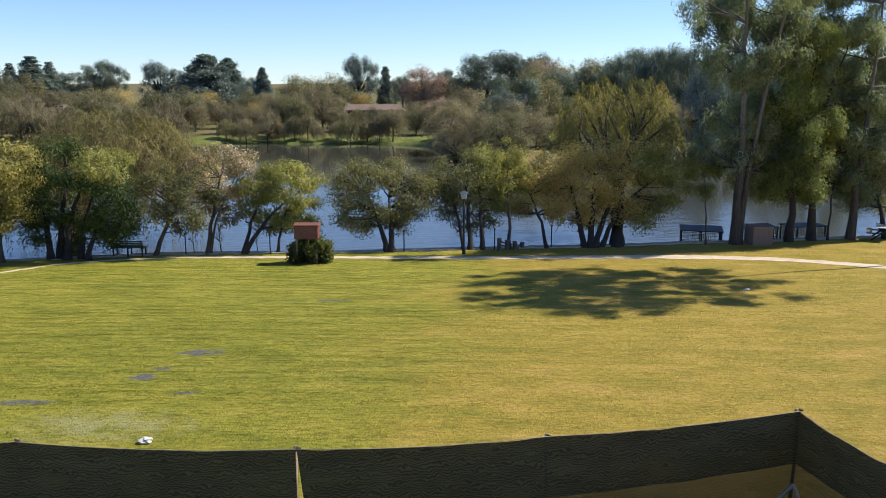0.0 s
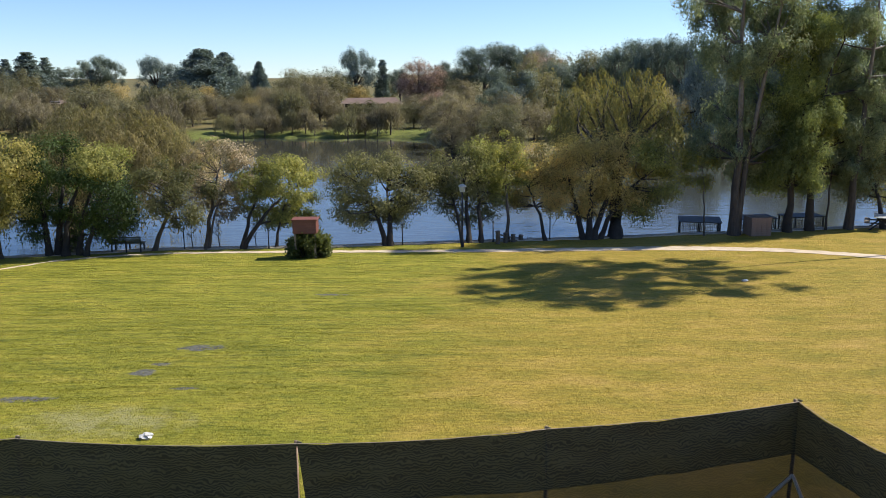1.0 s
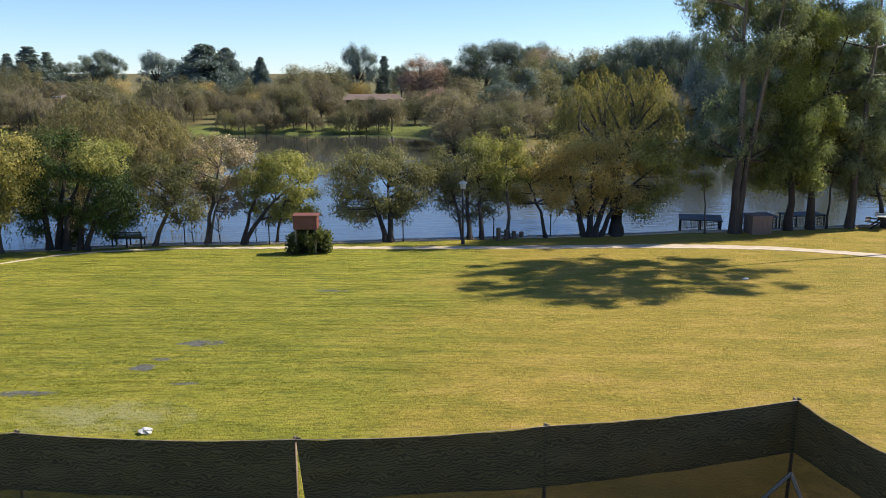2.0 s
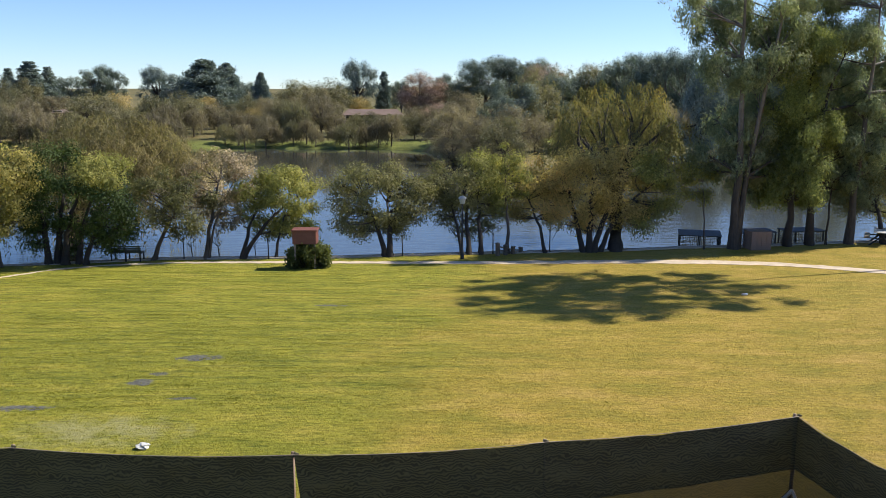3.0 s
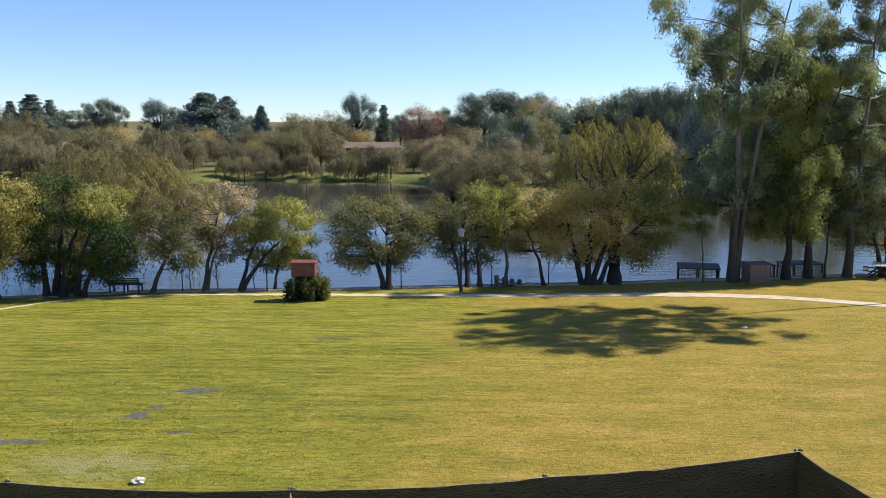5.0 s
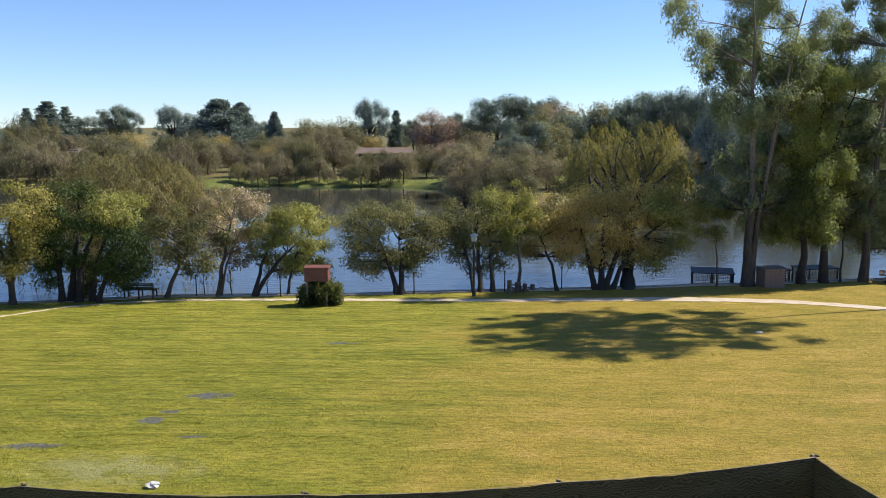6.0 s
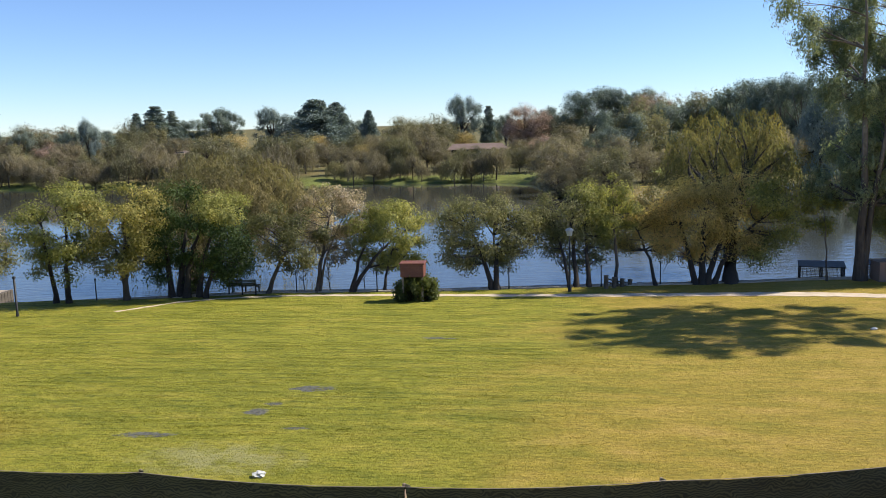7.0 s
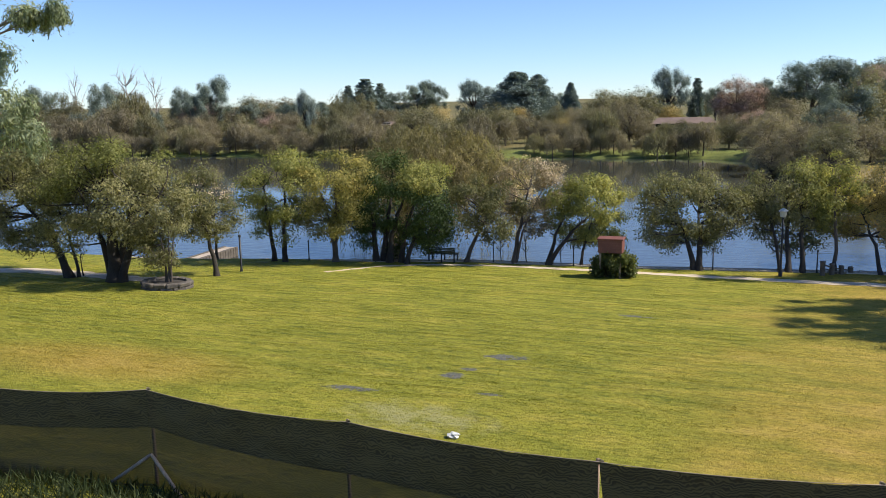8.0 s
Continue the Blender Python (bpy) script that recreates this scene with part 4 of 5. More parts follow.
# single trees that stand out on the skyline: kind, x, y, top, width
SKYLINE_MIDDLE = [
    ('conifer', -120.9, 235, 14.7, 7.9),
    ('conifer', -113.4, 232, 16.5, 13.8),
    ('conifer', -111.1, 238, 15.2, 9.5),
    ('gum', -108.2, 245, 13.2, 10),
    ('gum', -99.2, 240, 16.5, 10.6),
    ('gum', -93.5, 242, 15.3, 6.9),
    ('round', -77.2, 228, 14.9, 11.5),
    ('round', -73, 240, 13.4, 9.8),
    ('cedar', -63.1, 225, 16.6, 20.6),
    ('cedar', -58.2, 228, 15.8, 11.8),
    ('gum', -54.2, 235, 11.4, 5.9),
    ('cedar', -49.3, 230, 13.4, 6.9),
    ('olive', -34.8, 200, 10.1, 12.6),
    ('olive', -28.7, 205, 11, 14.5),
    ('round', -22, 220, 16.2, 10.8),
    ('conifer', -15.4, 225, 13.6, 5.8),
    ('gum', -10.4, 215, 11.7, 6.1),
]
SKYLINE_RIGHT = [
    ('pink', -4.3, 190, 12.7, 10.8),
    ('gum', 1, 195, 12.5, 8),
    ('olive', 5.2, 190, 11.2, 7.8),
    ('gum', 10, 185, 16, 14),
    ('gum', 15.2, 188, 16.6, 13.6),
    ('gum', 20, 186, 15.8, 10.6),
    ('pink', 20.3, 165, 12.7, 9.9),
    ('cedar', 29.7, 210, 12.8, 7.1),
    ('gum', 30.3, 200, 11.4, 5.7),
    ('gum', 27.9, 150, 12.7, 8),
    ('gum', 30.8, 146, 14.8, 8.3),
    ('gum', 33.7, 142, 15.2, 8.1),
    ('gum', 36.8, 138, 15.7, 8.7),
    ('gum', 39.3, 134, 15.3, 7.6),
    ('round', 34.2, 110, 11.9, 6.9),
    ('gum', 42, 95, 13.8, 12),
]
SKYLINE_LEFT = [
    ('gum', -167, 160, 15.4, 9.1),
    ('gum', -169.2, 155, 13.8, 7.3),
    ('gum', -152.9, 165, 15.8, 8.8),
    ('dead', -154.1, 158, 16.1, 5.5),
    ('dead', -141.1, 160, 16.5, 10.1),
    ('dead', -138.6, 166, 16, 6.3),
    ('gum', -118.8, 162, 16.5, 9.2),
    ('gum', -128.5, 165, 13.9, 6.8),
    ('brown', -109.2, 175, 11.1, 12.7),
    ('olive', -120.7, 180, 10.2, 11.3),
    ('round', -144.8, 150, 8, 8),
    ('olive', -132.9, 152, 7.1, 8.6),
    ('gold', -103.7, 150, 5.5, 7.1),
    ('pink', -108.1, 136, 3.4, 5.6),
    ('brown', -90.2, 160, 6.3, 7.6),
]
# looser gums and brown trees standing through the left part of the wood
left_rng = random.Random(23)
for k in range(24):
    lx = -178 + 3.9 * k + left_rng.uniform(-1.2, 1.2)
    SKYLINE_LEFT.append((left_rng.choice(("gum", "gum", "olive", "brown", "round")), lx, left_rng.uniform(144, 168), left_rng.uniform(7.0, 12.5), left_rng.uniform(4.5, 8.5)))
for row in SKYLINE_MIDDLE + SKYLINE_RIGHT + SKYLINE_LEFT:
    plant(*row)
# the wooded slope behind the far shore, in ranks that thin out at clearings
for rank, (d0, d1, h0, h1, gap, kinds) in enumerate((
        (-0.3, 2.6, 2.8, 5.2, 2.3, ("weep", "weep", "brown", "weepgreen", "brown")),
        (6, 16, 4.4, 6.8, 3.3, ("brown", "olive", "weep", "brown", "olive", "brown", "weepgreen", "gold")),
        (20, 40, 4.2, 6.4, 3.8, ("brown", "olive", "brown", "olive", "gold", "brown", "olive", "brown", "pink")),
        (48, 80, 4.0, 5.8, 4.4, ("olive", "gum", "brown", "olive", "brown", "gold", "brown")),
        (85, 112, 3.8, 5.6, 5.0, ("gum", "olive", "brown", "olive")))):
    x = -235.0
    while x < 4:
        y = along(FAR_SHORE, x) + far_rng.uniform(d0, d1)
        kind = far_rng.choice(kinds)
        if x > -9 and kind == "gold":
            kind = "brown"
        clear = (rank == 0 and (-43 < x < -36 or -7 < x < 0) or rank == 1 and -42 < x < -36) or (rank in (1, 2) and -36 < x < -29 and y > 150)
        if not clear:
            h = far_rng.uniform(h0, h1) * far_rng.uniform(0.75, 1.25)
            h *= 1.0 + far_rng.uniform(-0.25, 0.6) * (1 - step(x, -105, -85))
            for bearing, half, drop in ((-0.0825, 0.036, 0.0245), (-0.4525, 0.014, 0.0215)):
                if abs(x / y - bearing) < half + 0.02 and y < 205:
                    h = max(2.2, min(h, 7.9 - drop * y - ground(x, y)))
            plant(kind, x, y, ground(x, y) + h, h * far_rng.uniform(0.85, 1.4))
        x += gap * far_rng.uniform(0.7, 1.3)
# dark thicket on the near spit and the wooded right bank
for i in range(38):
    x = 1.5 + i * 2.6 + far_rng.uniform(-0.8, 0.8)
    y = along(FAR_SHORE, x) + far_rng.uniform(1.5, 9)
    h = far_rng.uniform(4.8, 6.3)
    plant(far_rng.choice(("brown", "brown", "weepgreen", "olive", "brown")), x, y, ground(x, y) + h, h * 1.1)
for i in range(34):
    x = 8 + i * 3.0 + far_rng.uniform(-1, 1)
    y = along(FAR_SHORE, x) + far_rng.uniform(14, 40)
    h = far_rng.uniform(7, 10) + 4 * step(x, 14, 26)
    plant(far_rng.choice(("gum", "round", "gum", "olive")), x, y, ground(x, y) + h, h * 0.85)


# ---- fence of shade cloth round the foot of the building ----
def box_bm(bm, x0, x1, y0, y1, z0, z1, bevel=0.0):
    vs = [bm.verts.new(c) for c in ((x0, y0, z0), (x1, y0, z0), (x1, y1, z0), (x0, y1, z0), (x0, y0, z1), (x1, y0, z1), (x1, y1, z1), (x0, y1, z1))]
    fs = [bm.faces.new([vs[i] for i in f]) for f in ((3, 2, 1, 0), (4, 5, 6, 7), (0, 1, 5, 4), (1, 2, 6, 5), (2, 3, 7, 6), (3, 0, 4, 7))]
    if bevel:
        bmesh.ops.bevel(bm, geom=list({e for f in fs for e in f.edges}), offset=bevel, segments=1, affect="EDGES", profile=0.5)
    return bm


FENCE = [(-21.0, 8.0), (-17.2, 9.2), (-13.4, 10.2), (-9.98, 10.96), (-5.95, 10.70), (-2.0, 10.46), (1.45, 10.87), (5.41, 11.8), (6.05, 9.4), (6.7, 6.4), (7.4, 3.2)]
FENCE_TOP = 3.0


def build_fence():
    rng = random.Random(5)
    deep = (0.70, 0.70, 0.69, 0.68, 0.85, 0.87, 0.92, 0.84, 0.84, 0.84, 0.84)
    ob = tagged(new("shade_cloth_fence"), "sagging dark shade-cloth fence on thin posts at the lawn's edge", "fence")
    ob.location = (0, 0, 0)
    for i, (x, y) in enumerate(FENCE):
        V, F = [], []
        g = ground(x, y)
        tube(V, F, [Vector((x + rng.uniform(-0.03, 0.03), y + 0.075, z)) for z in (g - 0.3, g + 0.9, FENCE_TOP + 0.01)], [0.03, 0.03, 0.027], 8)
        post = mesh_of("post", V, F, POST_STEEL, ob)
        V, F = [], []
        tube(V, F, [Vector((x, y + 0.04, FENCE_TOP - 0.04)), Vector((x + 0.02, y + 0.04, FENCE_TOP + 0.005)), Vector((x + 0.07, y + 0.03, FENCE_TOP))], [0.024, 0.026, 0.012], 6)
        mesh_of("cap_knot", V, F, NET_BAND, post)
    for cx, cy, legs in ((-9.98, 10.96, ((-0.95, -0.5), (0.95, -0.3))), (5.41, 11.8, ((-0.85, -0.2), (0.1, -0.85)))):
        for dx, dy in legs:
            V, F = [], []
            tube(V, F, [Vector((cx, cy, 1.8)), Vector((cx + dx, cy + dy, ground(cx + dx, cy + dy) - 0.1))], [0.032, 0.032], 8)
            mesh_of("brace", V, F, TIMBER, ob, "weathered timber brace")
    for i, ((x0, y0), (x1, y1)) in enumerate(zip(FENCE, FENCE[1:])):
        sag = rng.uniform(0.05, 0.10)
        sag2 = rng.uniform(0.03, 0.16)
        slit = i == 5
        d = Vector((x1 - x0, y1 - y0)).normalized()
        n = 26
        for name, mat, rows in (("cloth_band", NET_BAND, 7), ("cloth_skirt", NET, 9)):
            verts, faces = [], []
            for k in range(n + 1):
                s = k / n
                x, y = x0 + (x1 - x0) * s, y0 + (y1 - y0) * s
                dip = 4 * s * (1 - s)
                zt = FENCE_TOP - sag * dip + 0.012 * noise.noise((x * 2.1, y * 2.1, 0))
                zm = FENCE_TOP - deep[i] * (1 - s) - deep[i + 1] * s - sag2 * dip * 0.6 + 0.02 * noise.noise((x * 1.3, 4, 0))
                a, b = (zt, zm) if name == "cloth_band" else (zm + 0.03, ground(x, y) - 0.06)
                for r in range(rows + 1):
                    z = a + (b - a) * r / rows
                    fold = 0.035 * noise.noise((x * 1.7, y * 1.7, z * 2.2)) + 0.015 * noise.noise((x * 6, y * 6, z * 3))
                    off = fold * min(1, dip * 3) - (0.012 if name == "cloth_band" else 0.0)
                    pull = 0.0
                    if slit and k == 0 and name == "cloth_band":
                        pull = 0.012 + 0.088 * r / rows
                    elif slit and k == 0:
                        pull = 0.10
                    verts.append((x - d.y * off + d.x * pull, y + d.x * off + d.y * pull, z))
                if k:
                    faces += [((k - 1) * (rows + 1) + r, k * (rows + 1) + r, k * (rows + 1) + r + 1, (k - 1) * (rows + 1) + r + 1) for r in range(rows)]
            mesh_of(name, verts, faces, mat, ob)
        V, F = [], []
        pts = [Vector((x0 + (x1 - x0) * k / 16, y0 + (y1 - y0) * k / 16 - 0.01, FENCE_TOP - sag * 4 * (k / 16) * (1 - k / 16) + 0.005)) for k in range(17)]
        tube(V, F, pts, [0.006] * 17, 6)
        mesh_of("hem", V, F, TIMBER, ob, "pale rolled hem rope")
    return ob


build_fence()


# ---- park furniture ----
def build_bench(x, y):
    ob = tagged(new("park_bench"), "dark green slatted park bench facing the lake", "bench")
    ob.location = (x, y, ground(x, y))
    for k in range(4):
        part("back_slat", box_bm(bmesh.new(), -0.76, 0.76, -0.265 - 0.02 * k, -0.235 - 0.02 * k, 0.46 + 0.085 * k, 0.525 + 0.085 * k, 0.008), GREEN_PAINT, ob)
    for k in range(4):
        part("seat_slat", box_bm(bmesh.new(), -0.76, 0.76, -0.20 + 0.12 * k, -0.11 + 0.12 * k, 0.42, 0.45, 0.006), GREEN_PAINT, ob)
    for sx in (-0.68, 0.0, 0.68):
        bm = bmesh.new()
        box_bm(bm, sx - 0.03, sx + 0.03, -0.25, -0.19, -0.05, 0.48)
        box_bm(bm, sx - 0.03, sx + 0.03, 0.22, 0.28, -0.05, 0.42)
        box_bm(bm, sx - 0.028, sx + 0.028, -0.19, 0.22, 0.36, 0.415)
        part("leg_frame", bm, BLACK_METAL, ob)
        V, F = [], []
        tube(V, F, [Vector((sx, -0.215, 0.44)), Vector((sx, -0.325, 0.80))], [0.026, 0.022], 6)
        mesh_of("back_stay", V, F, BLACK_METAL, ob)
    return ob


build_bench(-14.88, 38.4)


def lathe(profile, sides=12):
    V, F = [], []
    tube(V, F, [Vector((0, 0, z)) for r, z in profile], [r for r, z in profile], sides)
    return V, F


def build_lamp(x, y, h=3.0):
    ob = tagged(new("street_lamp"), "black park lamp post with a white glass lantern", "lamp post")
    ob.location = (x, y, ground(x, y))
    V, F = lathe([(0.09, -0.1), (0.09, 0.25), (0.055, 0.32), (0.045, 1.2), (0.038, h - 0.34)])
    mesh_of("pole", V, F, BLACK_METAL, ob)
    V, F = lathe([(0.10, h - 0.34), (0.12, h - 0.31), (0.15, h - 0.12), (0.17, h - 0.08)], 8)
    lantern = mesh_of("lantern", V, F, LAMP_GLASS, ob, "milky white lantern glass", False)
    V, F = lathe([(0.21, h - 0.08), (0.20, h - 0.05), (0.10, h + 0.02), (0.03, h + 0.05)], 8)
    mesh_of("lamp_cap", V, F, LAMP_GLASS, lantern, "", False)
    return ob


build_lamp(1.0, 38.9)


def build_pole(x, y, h, r=0.045):
    ob = tagged(new("light_post"), "short thin black post standing at the lake edge", "post")
    ob.location = (x, y, ground(x, y))
    V, F = lathe([(r * 1.5, -0.1), (r * 1.4, 0.1), (r, 0.14), (r * 0.9, h - 0.06)], 8)
    mesh_of("pole", V, F, BLACK_METAL, ob)
    V, F = lathe([(r * 1.5, h - 0.08), (r * 1.6, h - 0.02), (r * 0.8, h + 0.02)], 8)
    mesh_of("cap", V, F, BLACK_METAL, ob)


build_pole(-22.9, 32.5, 1.75, 0.05)
for px, ph in ((-29.6, 1.0), (-23.0, 1.05), (-21.6, 1.05), (-12.3, 1.05), (-8.3, 1.0), (-1.9, 1.05), (2.55, 1.05), (5.4, 1.15)):
    build_pole(px, along(NEAR_SHORE, px) - 0.45, ph, 0.03)


def build_bollards():
    """Stepped timber posts with a rail, going down to the water."""
    ob = tagged(new("step_railing"), "stepped row of timber bollards with a sloping rail", "railing")
    ob.location = (2.75, 39.6, 0)
    tops = []
    for k, h in enumerate((0.64, 0.50, 0.38, 0.30)):
        V, F = lathe([(0.11, -0.2), (0.11, h - 0.05), (0.12, h - 0.04), (0.12, h), (0.06, h + 0.02)], 10)
        p = mesh_of("bollard", [(x + 0.40 * k, y + 0.25 * k, z) for x, y, z in V], F, OLD_TIMBER, ob)
        tops.append(Vector((0.40 * k, 0.25 * k, h - 0.16)))
    V, F = [], []
    tube(V, F, tops, [0.035] * 4, 7)
    mesh_of("rail", V, F, OLD_TIMBER, ob)
    V, F = [], []
    tube(V, F, [t - Vector((0, 0, 0.16)) for t in tops], [0.03] * 4, 7)
    mesh_of("rail", V, F, OLD_TIMBER, ob)
    part("step_block", box_bm(bmesh.new(), 1.55, 1.85, 0.7, 1.1, -0.2, 0.10, 0.02), STONE, ob)


build_bollards()


def build_box():
    x, y = -6.1, 36.5
    ob = tagged(new("notice_box"), "faded red box with a flat lid on short posts above ivy", "box")
    ob.location = (x, y, ground(x, y))
    z0 = 1.14
    bm = bmesh.new()
    box_bm(bm, -0.53, 0.53, -0.36, 0.36, z0, z0 + 0.58, 0.015)
    body = part("body", bm, RED_PAINT, ob)
    part("lid", box_bm(bmesh.new(), -0.58, 0.58, -0.41, 0.41, z0 + 0.582, z0 + 0.65, 0.015), RED_PAINT, ob)
    for k in range(5):
        part("board", box_bm(bmesh.new(), -0.515, 0.515, -0.375, -0.362, z0 + 0.01 + 0.113 * k, z0 + 0.120 + 0.113 * k, 0.004), RED_PAINT, body)
    for sx in (-0.44, 0.44):
        for sy in (-0.28, 0.28):
            part("post", box_bm(bmesh.new(), sx - 0.04, sx + 0.04, sy - 0.04, sy + 0.04, -0.1, z0), TIMBER, ob)
    rng = np.random.default_rng(60)
    iv = tagged(new("ivy_bush"), "rounded dark ivy bush grown round the red box's posts", "bush")
    iv.location = (x, y, ground(x, y))
    V, F, pl = [], [], []
    for i in range(44):
        a, r = rng.uniform(0, 6.283), math.sqrt(rng.random()) * 0.85
        q = np.array([r * math.cos(a) + 0.08, r * 0.75 * math.sin(a), 0.12 + 1.05 * rng.random() * (1 - 0.55 * r)])
        if q[0] > 0.45:
            q[2] *= 1.15
        pl.append(q)
        tube(V, F, bent(Vector((q[0] * 0.3, q[1] * 0.3, 0)), Vector(q), rng, 0.1, 4), [0.02, 0.016, 0.012, 0.006], 5)
    mesh_of("stems", V, F, BARK_DARK, iv)
    pl = np.array(pl)
    n = 9000
    pick = rng.integers(0, len(pl), n)
    o = rng.normal(0, 0.12, (n, 3))
    pos = pl[pick] + o
    pos[:, 2] = np.maximum(pos[:, 2], 0.03)
    leaf_cloud("leaves", pos, o + rng.normal(0, 0.1, (n, 3)), 0.10, 0.075, L_IVY, iv, rng)


build_box()


def build_shelter(x, y, w, d, tilt, turn, label):
    """A low lakeside shelter: a dark sheet roof on posts with lattice sides."""
    ob = tagged(new("lattice_shelter"), label, "shelter", "lattice shelters by the lake")
    ob.matrix_basis = Matrix.Translation((x, y, WATER_Z)) @ Matrix.Rotation(radians(turn), 4, "Z")
    h = 1.04
    bm = bmesh.new()
    box_bm(bm, -w / 2 - 0.08, w / 2 + 0.08, -d / 2 - 0.1, d / 2 + 0.1, h, h + 0.05)
    for v in bm.verts:
        v.co.z += tilt * (v.co.y + d / 2) / d
    part("roof", bm, ROOF_SHEET, ob)
    for sx in (-w / 2, 0.0, w / 2):
        for sy in (-d / 2, d / 2):
            part("post", box_bm(bmesh.new(), sx - 0.035, sx + 0.035, sy - 0.035, sy + 0.035, -0.5, h + tilt * (sy + d / 2) / d), BLACK_METAL, ob)
    for a, b in (((-w / 2, -d / 2), (w / 2, -d / 2)), ((-w / 2, -d / 2), (-w / 2, d / 2)), ((w / 2, -d / 2), (w / 2, d / 2)), ((-w / 2, d / 2), (w / 2, d / 2))):
        a, b = Vector((*a, 0)), Vector((*b, 0))
        V, F = [], []
        n = round((b - a).length / 0.19)
        for k in range(1, n):
            p = a.lerp(b, k / n)
            zt = h + tilt * (p.y + d / 2) / d
            tube(V, F, [p + Vector((0, 0, 0.05)), p + Vector((0, 0, zt))], [0.012, 0.012], 4)
        for k in range(6):
            z = 0.10 + 0.155 * k
            tube(V, F, [a + Vector((0, 0, z)), b + Vector((0, 0, z))], [0.012, 0.012], 4)
        mesh_of("lattice", V, F, BLACK_METAL, ob, "", False)


build_shelter(13.95, 43.95, 2.05, 1.4, 0.06, -14, "low shelter with a dark roof and lattice sides at the waterline")
build_shelter(17.15, 44.75, 2.05, 1.1, 0.04, 8, "low dark-roofed shelter with lattice behind the gum")
build_shelter(20.0, 45.2, 2.05, 1.0, 0.02, 10, "low dark-roofed lattice shelter beside leaning trunks")


def build_brick_block(name, label, x, y, w, d, h, turn, courses, category):
    ob = tagged(new(name), label, category)
    ob.matrix_basis = Matrix.Translation((x, y, ground(x, y))) @ Matrix.Rotation(radians(turn), 4, "Z")
    part("core", box_bm(bmesh.new(), -w / 2 + 0.015, w / 2 - 0.015, -d / 2 + 0.015, d / 2 - 0.015, -0.1, h - 0.06), BRICK, ob)
    part("coping", box_bm(bmesh.new(), -w / 2 - 0.02, w / 2 + 0.02, -d / 2 - 0.02, d / 2 + 0.02, h - 0.058, h, 0.01), BRICK, ob)
    ch = (h - 0.07) / courses
    shared = {}
    rng = random.Random(3)
    for side, L in ((0, w), (1, d), (2, w), (3, d)):
        n = max(2, round(L / 0.24))
        for c in range(courses):
            for k in range(n):
                bl = L / n
                if bl not in shared:
                    bm = box_bm(bmesh.new(), -bl / 2 + 0.006, bl / 2 - 0.006, -0.02, 0.02, 0.005, ch - 0.006)
                    me = bpy.data.meshes.new("brick")
                    bm.to_mesh(me)
                    bm.free()
                    me.materials.append(BRICK)
                    shared[bl] = me
                b = new("brick", shared[bl])
                b.parent = ob
                u = -L / 2 + bl * (k + 0.5)
                off = (d if side % 2 == 0 else w) / 2 - 0.018 + rng.uniform(-0.003, 0.003)
                b.matrix_basis = Matrix.Rotation(side * math.pi / 2, 4, "Z") @ Matrix.Translation((u, -off, c * ch))
    return ob


build_brick_block("brick_barbecue", "square brown brick barbecue stand by the gum trunk", 16.15, 41.5, 1.05, 0.9, 0.95, 6, 9, "barbecue")


def build_planter():
    """A low ring of rough stones with soil, round the shrub."""
    x, y = -23.4, 27.8
    ob = tagged(new("stone_planter"), "low planter of rough stone blocks round a shrub", "planter")
    ob.location = (x, y, ground(x, y))
    rng = random.Random(8)
    for ring in range(2):
        for k in range(12):
            a = 2 * math.pi * (k + 0.5 * ring) / 12
            bm = box_bm(bmesh.new(), -0.24, 0.24, -0.13, 0.13, 0, 0.17, 0.03)
            for v in bm.verts:
                v.co += Vector((rng.uniform(-0.02, 0.02), rng.uniform(-0.02, 0.02), rng.uniform(-0.015, 0.015)))
            bm.transform(Matrix.Translation((1.0 * math.cos(a), 0.75 * math.sin(a), 0.18 * ring - 0.05)) @ Matrix.Rotation(a + math.pi / 2, 4, "Z"))
            part("stone", bm, GREY_STONE, ob)
    V, F = lathe([(0.9, -0.1), (0.88, 0.2), (0.4, 0.25)], 16)
    mesh_of("soil", [(a, b * 0.75, c) for a, b, c in V], F, BARK_DARK, ob)


build_planter()


def build_table(x, y):
    ob = tagged(new("picnic_table"), "white-topped picnic table with dark crossed legs", "table")
    ob.matrix_basis = Matrix.Translation((x, y, ground(x, y))) @ Matrix.Rotation(radians(62), 4, "Z")
    for k in range(4):
        part("top_board", box_bm(bmesh.new(), -0.9, 0.9, -0.37 + 0.19 * k, -0.19 + 0.19 * k, 0.70, 0.745, 0.006), WHITE, ob)
    for sy in (-0.68, 0.68):
        part("seat_board", box_bm(bmesh.new(), -0.9, 0.9, sy - 0.13, sy + 0.13, 0.40, 0.44, 0.006), TIMBER, ob)
    for sx in (-0.62, 0.62):
        for s in (-1, 1):
            V, F = [], []
            tube(V, F, [Vector((sx, s * 0.62, -0.05)), Vector((sx, -s * 0.25, 0.70))], [0.05, 0.05], 4)
            mesh_of("leg", V, F, BLACK_METAL, ob)
        part("seat_beam", box_bm(bmesh.new(), sx + 0.05, sx + 0.10, -0.8, 0.8, 0.34, 0.40), BLACK_METAL, ob)


build_table(23.2, 42.8)


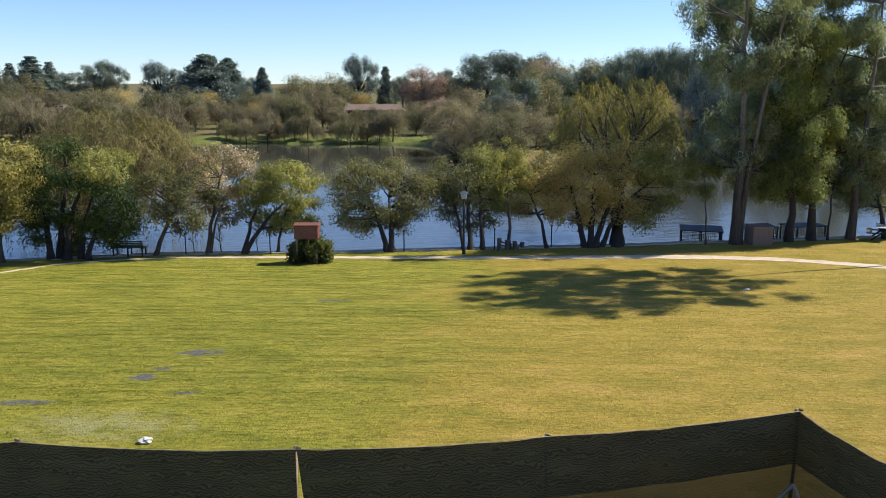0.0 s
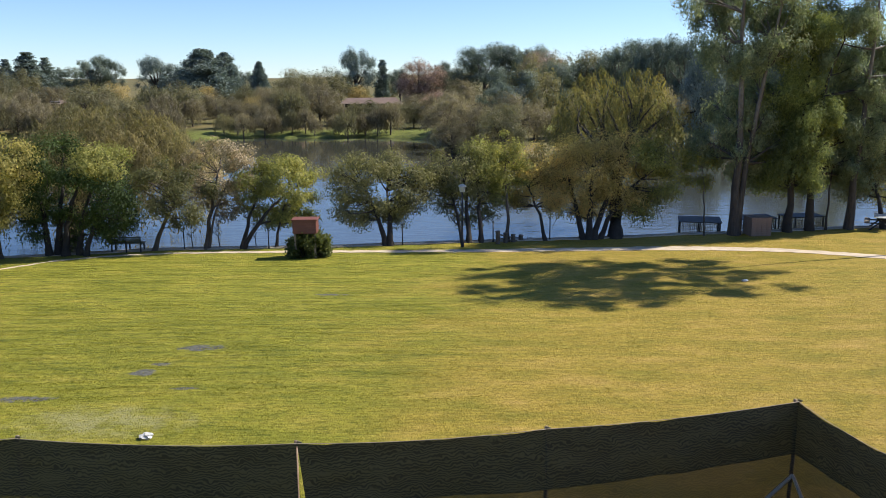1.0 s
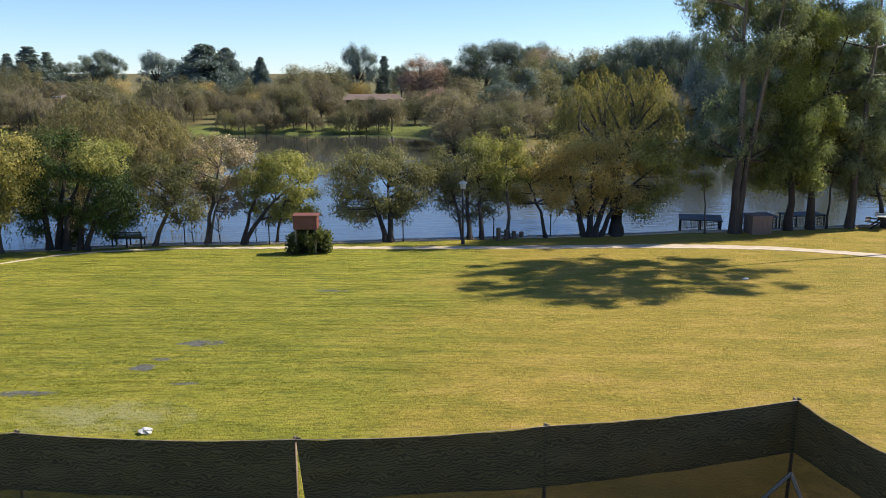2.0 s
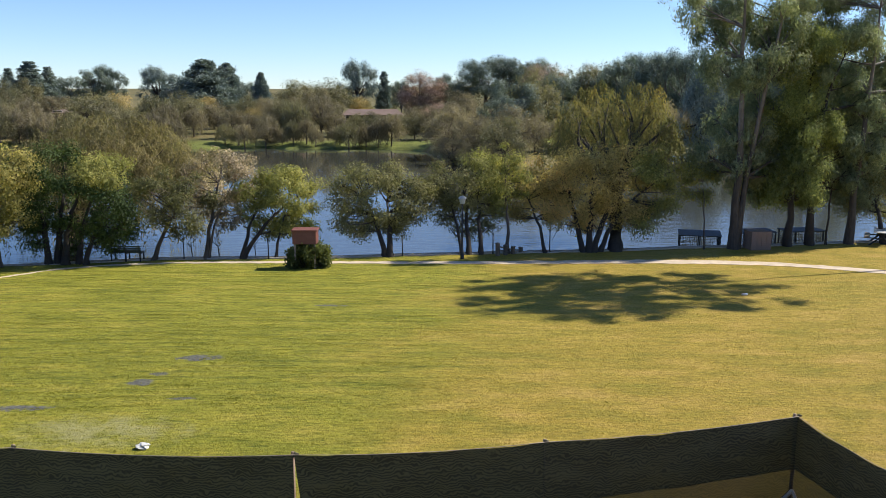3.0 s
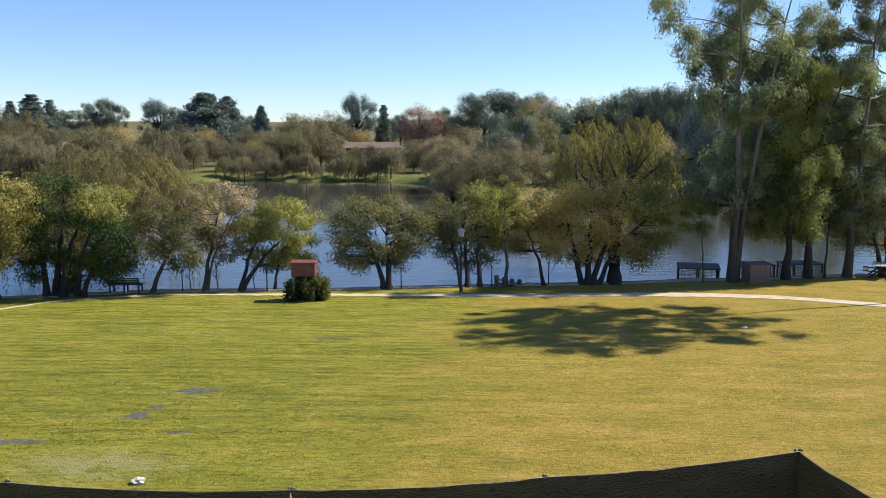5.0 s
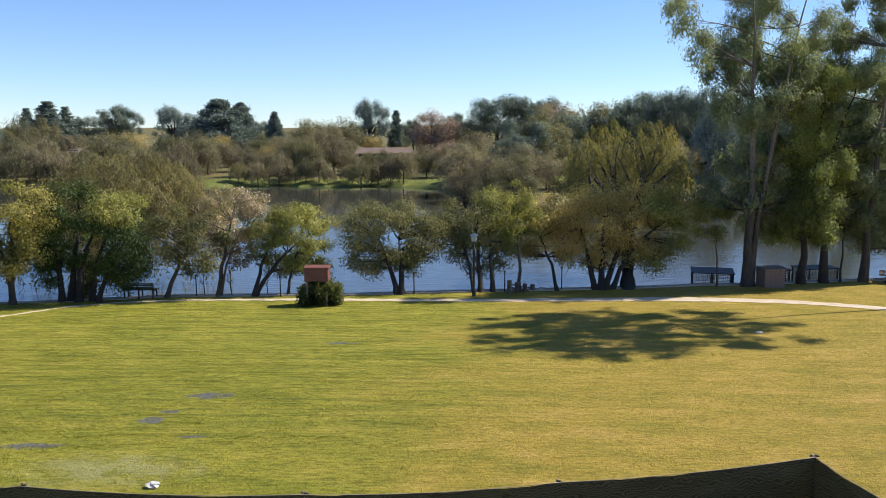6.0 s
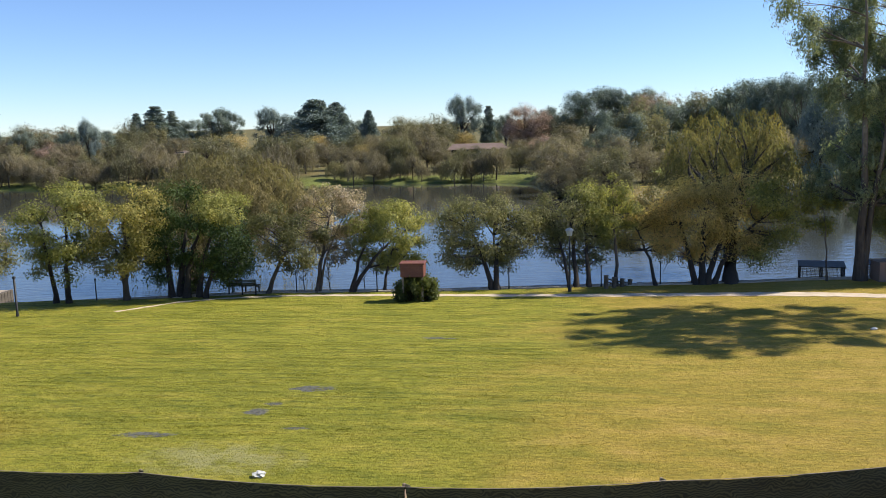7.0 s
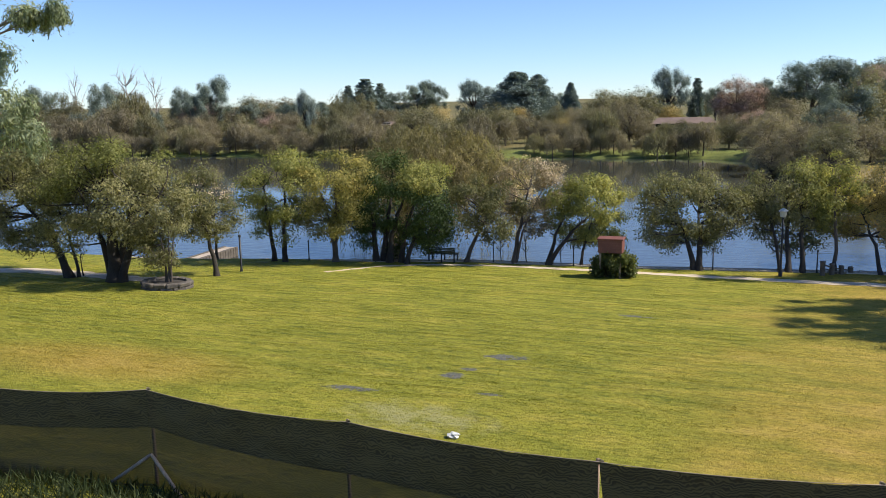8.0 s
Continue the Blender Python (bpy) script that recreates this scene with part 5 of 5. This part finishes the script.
def build_jetty():
    ob = tagged(new("jetty"), "pale concrete jetty with a stone edge running into the lake", "jetty")
    ob.matrix_basis = Matrix.Translation((-28.85, 36.0, 0)) @ Matrix.Rotation(radians(4), 4, "Z")
    part("deck", box_bm(bmesh.new(), -0.42, 0.42, -1.6, 4.6, -0.35, -0.20, 0.02), STONE, ob)
    for k in range(22):
        for sx in (-0.40, 0.40):
            part("edge_stone", box_bm(bmesh.new(), sx - 0.09, sx + 0.09, -1.55 + 0.278 * k, -1.55 + 0.278 * k + 0.25, -1.2, -0.16, 0.015), GREY_STONE, ob)


build_jetty()


def build_bag():
    ob = tagged(new("plastic_bag"), "crumpled white plastic bag lying on the lawn", "litter")
    ob.location = (-5.74, 14.95, ground(-5.74, 14.95))
    bm = bmesh.new()
    bmesh.ops.create_icosphere(bm, subdivisions=3, radius=0.13)
    for v in bm.verts:
        k = 1 + 0.55 * noise.noise(v.co * 13) + 0.25 * noise.noise(v.co * 31)
        v.co = Vector((v.co.x * k * 1.0, v.co.y * k * 0.8, max(-0.01, v.co.z * k * 0.55 + 0.04)))
    part("bag", bm, WHITE, ob)


build_bag()


def build_scrap(x, y):
    ob = tagged(new("paper_scrap"), "small crumpled white paper scrap on the dry lawn", "litter")
    ob.location = (x, y, ground(x, y))
    bm = bmesh.new()
    bmesh.ops.create_icosphere(bm, subdivisions=2, radius=0.1)
    for v in bm.verts:
        k = 1 + 0.5 * noise.noise(v.co * 21)
        v.co = Vector((v.co.x * k * 1.3, v.co.y * k * 0.7, max(-0.01, v.co.z * k * 0.5 + 0.03)))
    part("scrap", bm, WHITE, ob)


build_scrap(11.4, 30.1)


def build_house(name, label, x, y, w, d, wall_h, roof_h, turn, windows):
    ob = tagged(new(name), label, "house")
    ob.matrix_basis = Matrix.Translation((x, y, ground(x, y))) @ Matrix.Rotation(radians(turn), 4, "Z")
    part("wall", box_bm(bmesh.new(), -w / 2, w / 2, -d / 2, d / 2, -1.5, wall_h), HOUSE_WALL, ob)
    bm = bmesh.new()
    a = [bm.verts.new(c) for c in ((-w / 2 - 0.5, -d / 2 - 0.6, wall_h), (w / 2 + 0.5, -d / 2 - 0.6, wall_h), (w / 2 + 0.5, d / 2 + 0.6, wall_h), (-w / 2 - 0.5, d / 2 + 0.6, wall_h), (-w / 2 + 1.0, 0, wall_h + roof_h), (w / 2 - 1.0, 0, wall_h + roof_h))]
    for f in ((0, 1, 5, 4), (2, 3, 4, 5), (1, 2, 5), (3, 0, 4), (3, 2, 1, 0)):
        bm.faces.new([a[i] for i in f])
    part("roof", bm, TILE_ROOF, ob)
    for k in range(windows):
        cx = -w / 2 + w * (k + 0.5) / windows
        win = part("window", box_bm(bmesh.new(), cx - 0.7, cx + 0.7, -d / 2 - 0.04, -d / 2 + 0.05, 0.8, 2.0), WHITE, ob)
        part("pane", box_bm(bmesh.new(), cx - 0.62, cx + 0.62, -d / 2 - 0.055, -d / 2 - 0.042, 0.88, 1.92), DARK_GLASS, win)


build_house("lakeside_house", "long low house with a brown tiled roof among trees", -15.0, 182, 12.5, 7, 1.9, 1.2, 4, 5)
build_house("small_house", "small house with a pale roof on the wooded slope", -90.5, 200, 2.8, 3.5, 1.5, 0.9, -20, 2)


def build_pylon(x, y, h):
    ob = tagged(new("power_pylon"), "distant steel lattice power pylon on the ridge", "pylon")
    ob.location = (x, y, ground(x, y))
    V, F = [], []
    for sx in (-1, 1):
        for sy in (-1, 1):
            tube(V, F, [Vector((sx * 3.2, sy * 3.2, -2)), Vector((sx * 0.9, sy * 0.9, h * 0.6)), Vector((0, 0, h))], [0.3, 0.25, 0.2], 4)
    for z in (0.62, 0.75, 0.88):
        tube(V, F, [Vector((-5 + 5 * (z - 0.62), 0, h * z)), Vector((5 - 5 * (z - 0.62), 0, h * z))], [0.22, 0.22], 4)
    mesh_of("mast", V, F, BLACK_METAL, ob)


build_pylon(-610, 1150, 19)


# ---- grass blades standing on the nearer lawn ----
def build_blades(name, label, count, xr, yr, length, width, mat, seed, keep, rise=0.9):
    rng = np.random.default_rng(seed)
    pos, axis = [], []
    while len(pos) < count:
        x, y = rng.uniform(*xr), rng.uniform(*yr)
        if not keep(x, y, rng):
            continue
        g = ground(x, y)
        cl = rng.normal(0, 0.035, (3, 2))
        for ox, oy in cl:
            ln = length * rng.uniform(0.6, 1.2)
            pos.append((x + ox * (1.0 if rise > 0.5 else 3.0), y + oy, g + 0.008 + ln * 0.38 * rise))
            axis.append((rng.normal() * (0.5 if rise > 0.5 else 1.5), rng.normal() * 0.5, rise))
    ob = leaf_cloud(name, np.array(pos), np.array(axis), length, width, mat, None, rng)
    tagged(ob, label, "grass", "", "stuff")


def in_view(x, y, rng):
    if not -1.22 * y - 1 < x < 0.58 * y + 2:
        return False
    for px, py, rx, ry in ((-9.3, 17.3, 0.7, 0.26), (-7.3, 19.1, 0.45, 0.3), (-6.5, 21.3, 0.7, 0.4)):
        if ((x - px) / rx) ** 2 + ((y - py) / ry) ** 2 < 1:
            return False
    return rng.random() < (14.0 / y) ** 1.5 * (0.35 + 0.65 * (1 - step(x - 0.12 * (y - 22), -4, 4)))


build_blades("lawn_blades", "short mown lawn grass, green turning straw", 130000, (-31, 15), (12.3, 27), 0.032, 0.010, LAWN_BLADE, 71, in_view)
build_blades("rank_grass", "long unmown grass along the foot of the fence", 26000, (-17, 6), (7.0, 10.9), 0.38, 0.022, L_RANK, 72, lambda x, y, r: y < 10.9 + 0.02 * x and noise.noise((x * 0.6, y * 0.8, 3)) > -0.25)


def in_rows(x, y, rng):
    if not -1.2 * y - 1 < x < 0.58 * y + 2 or y > 37.2 - 0.004 * x * x:
        return False
    green = 1 - step(x - 0.12 * (y - 22), -4, 4)
    row = (y * 2.1 + 1.7 * noise.noise((x * 0.35, y * 0.84, 5)) * 0.5) % 1.0
    brk = noise.noise((x * 0.5, y * 1.4, 9))
    return abs(row - 0.5) < 0.12 and brk > -0.02 and rng.random() < green


build_blades("mower_rows", "thin rows of grass clippings left by the mower", 56000, (-32, 18), (16.5, 37.2), 0.042, 0.014, LAWN_BLADE, 73, in_rows, 0.12)
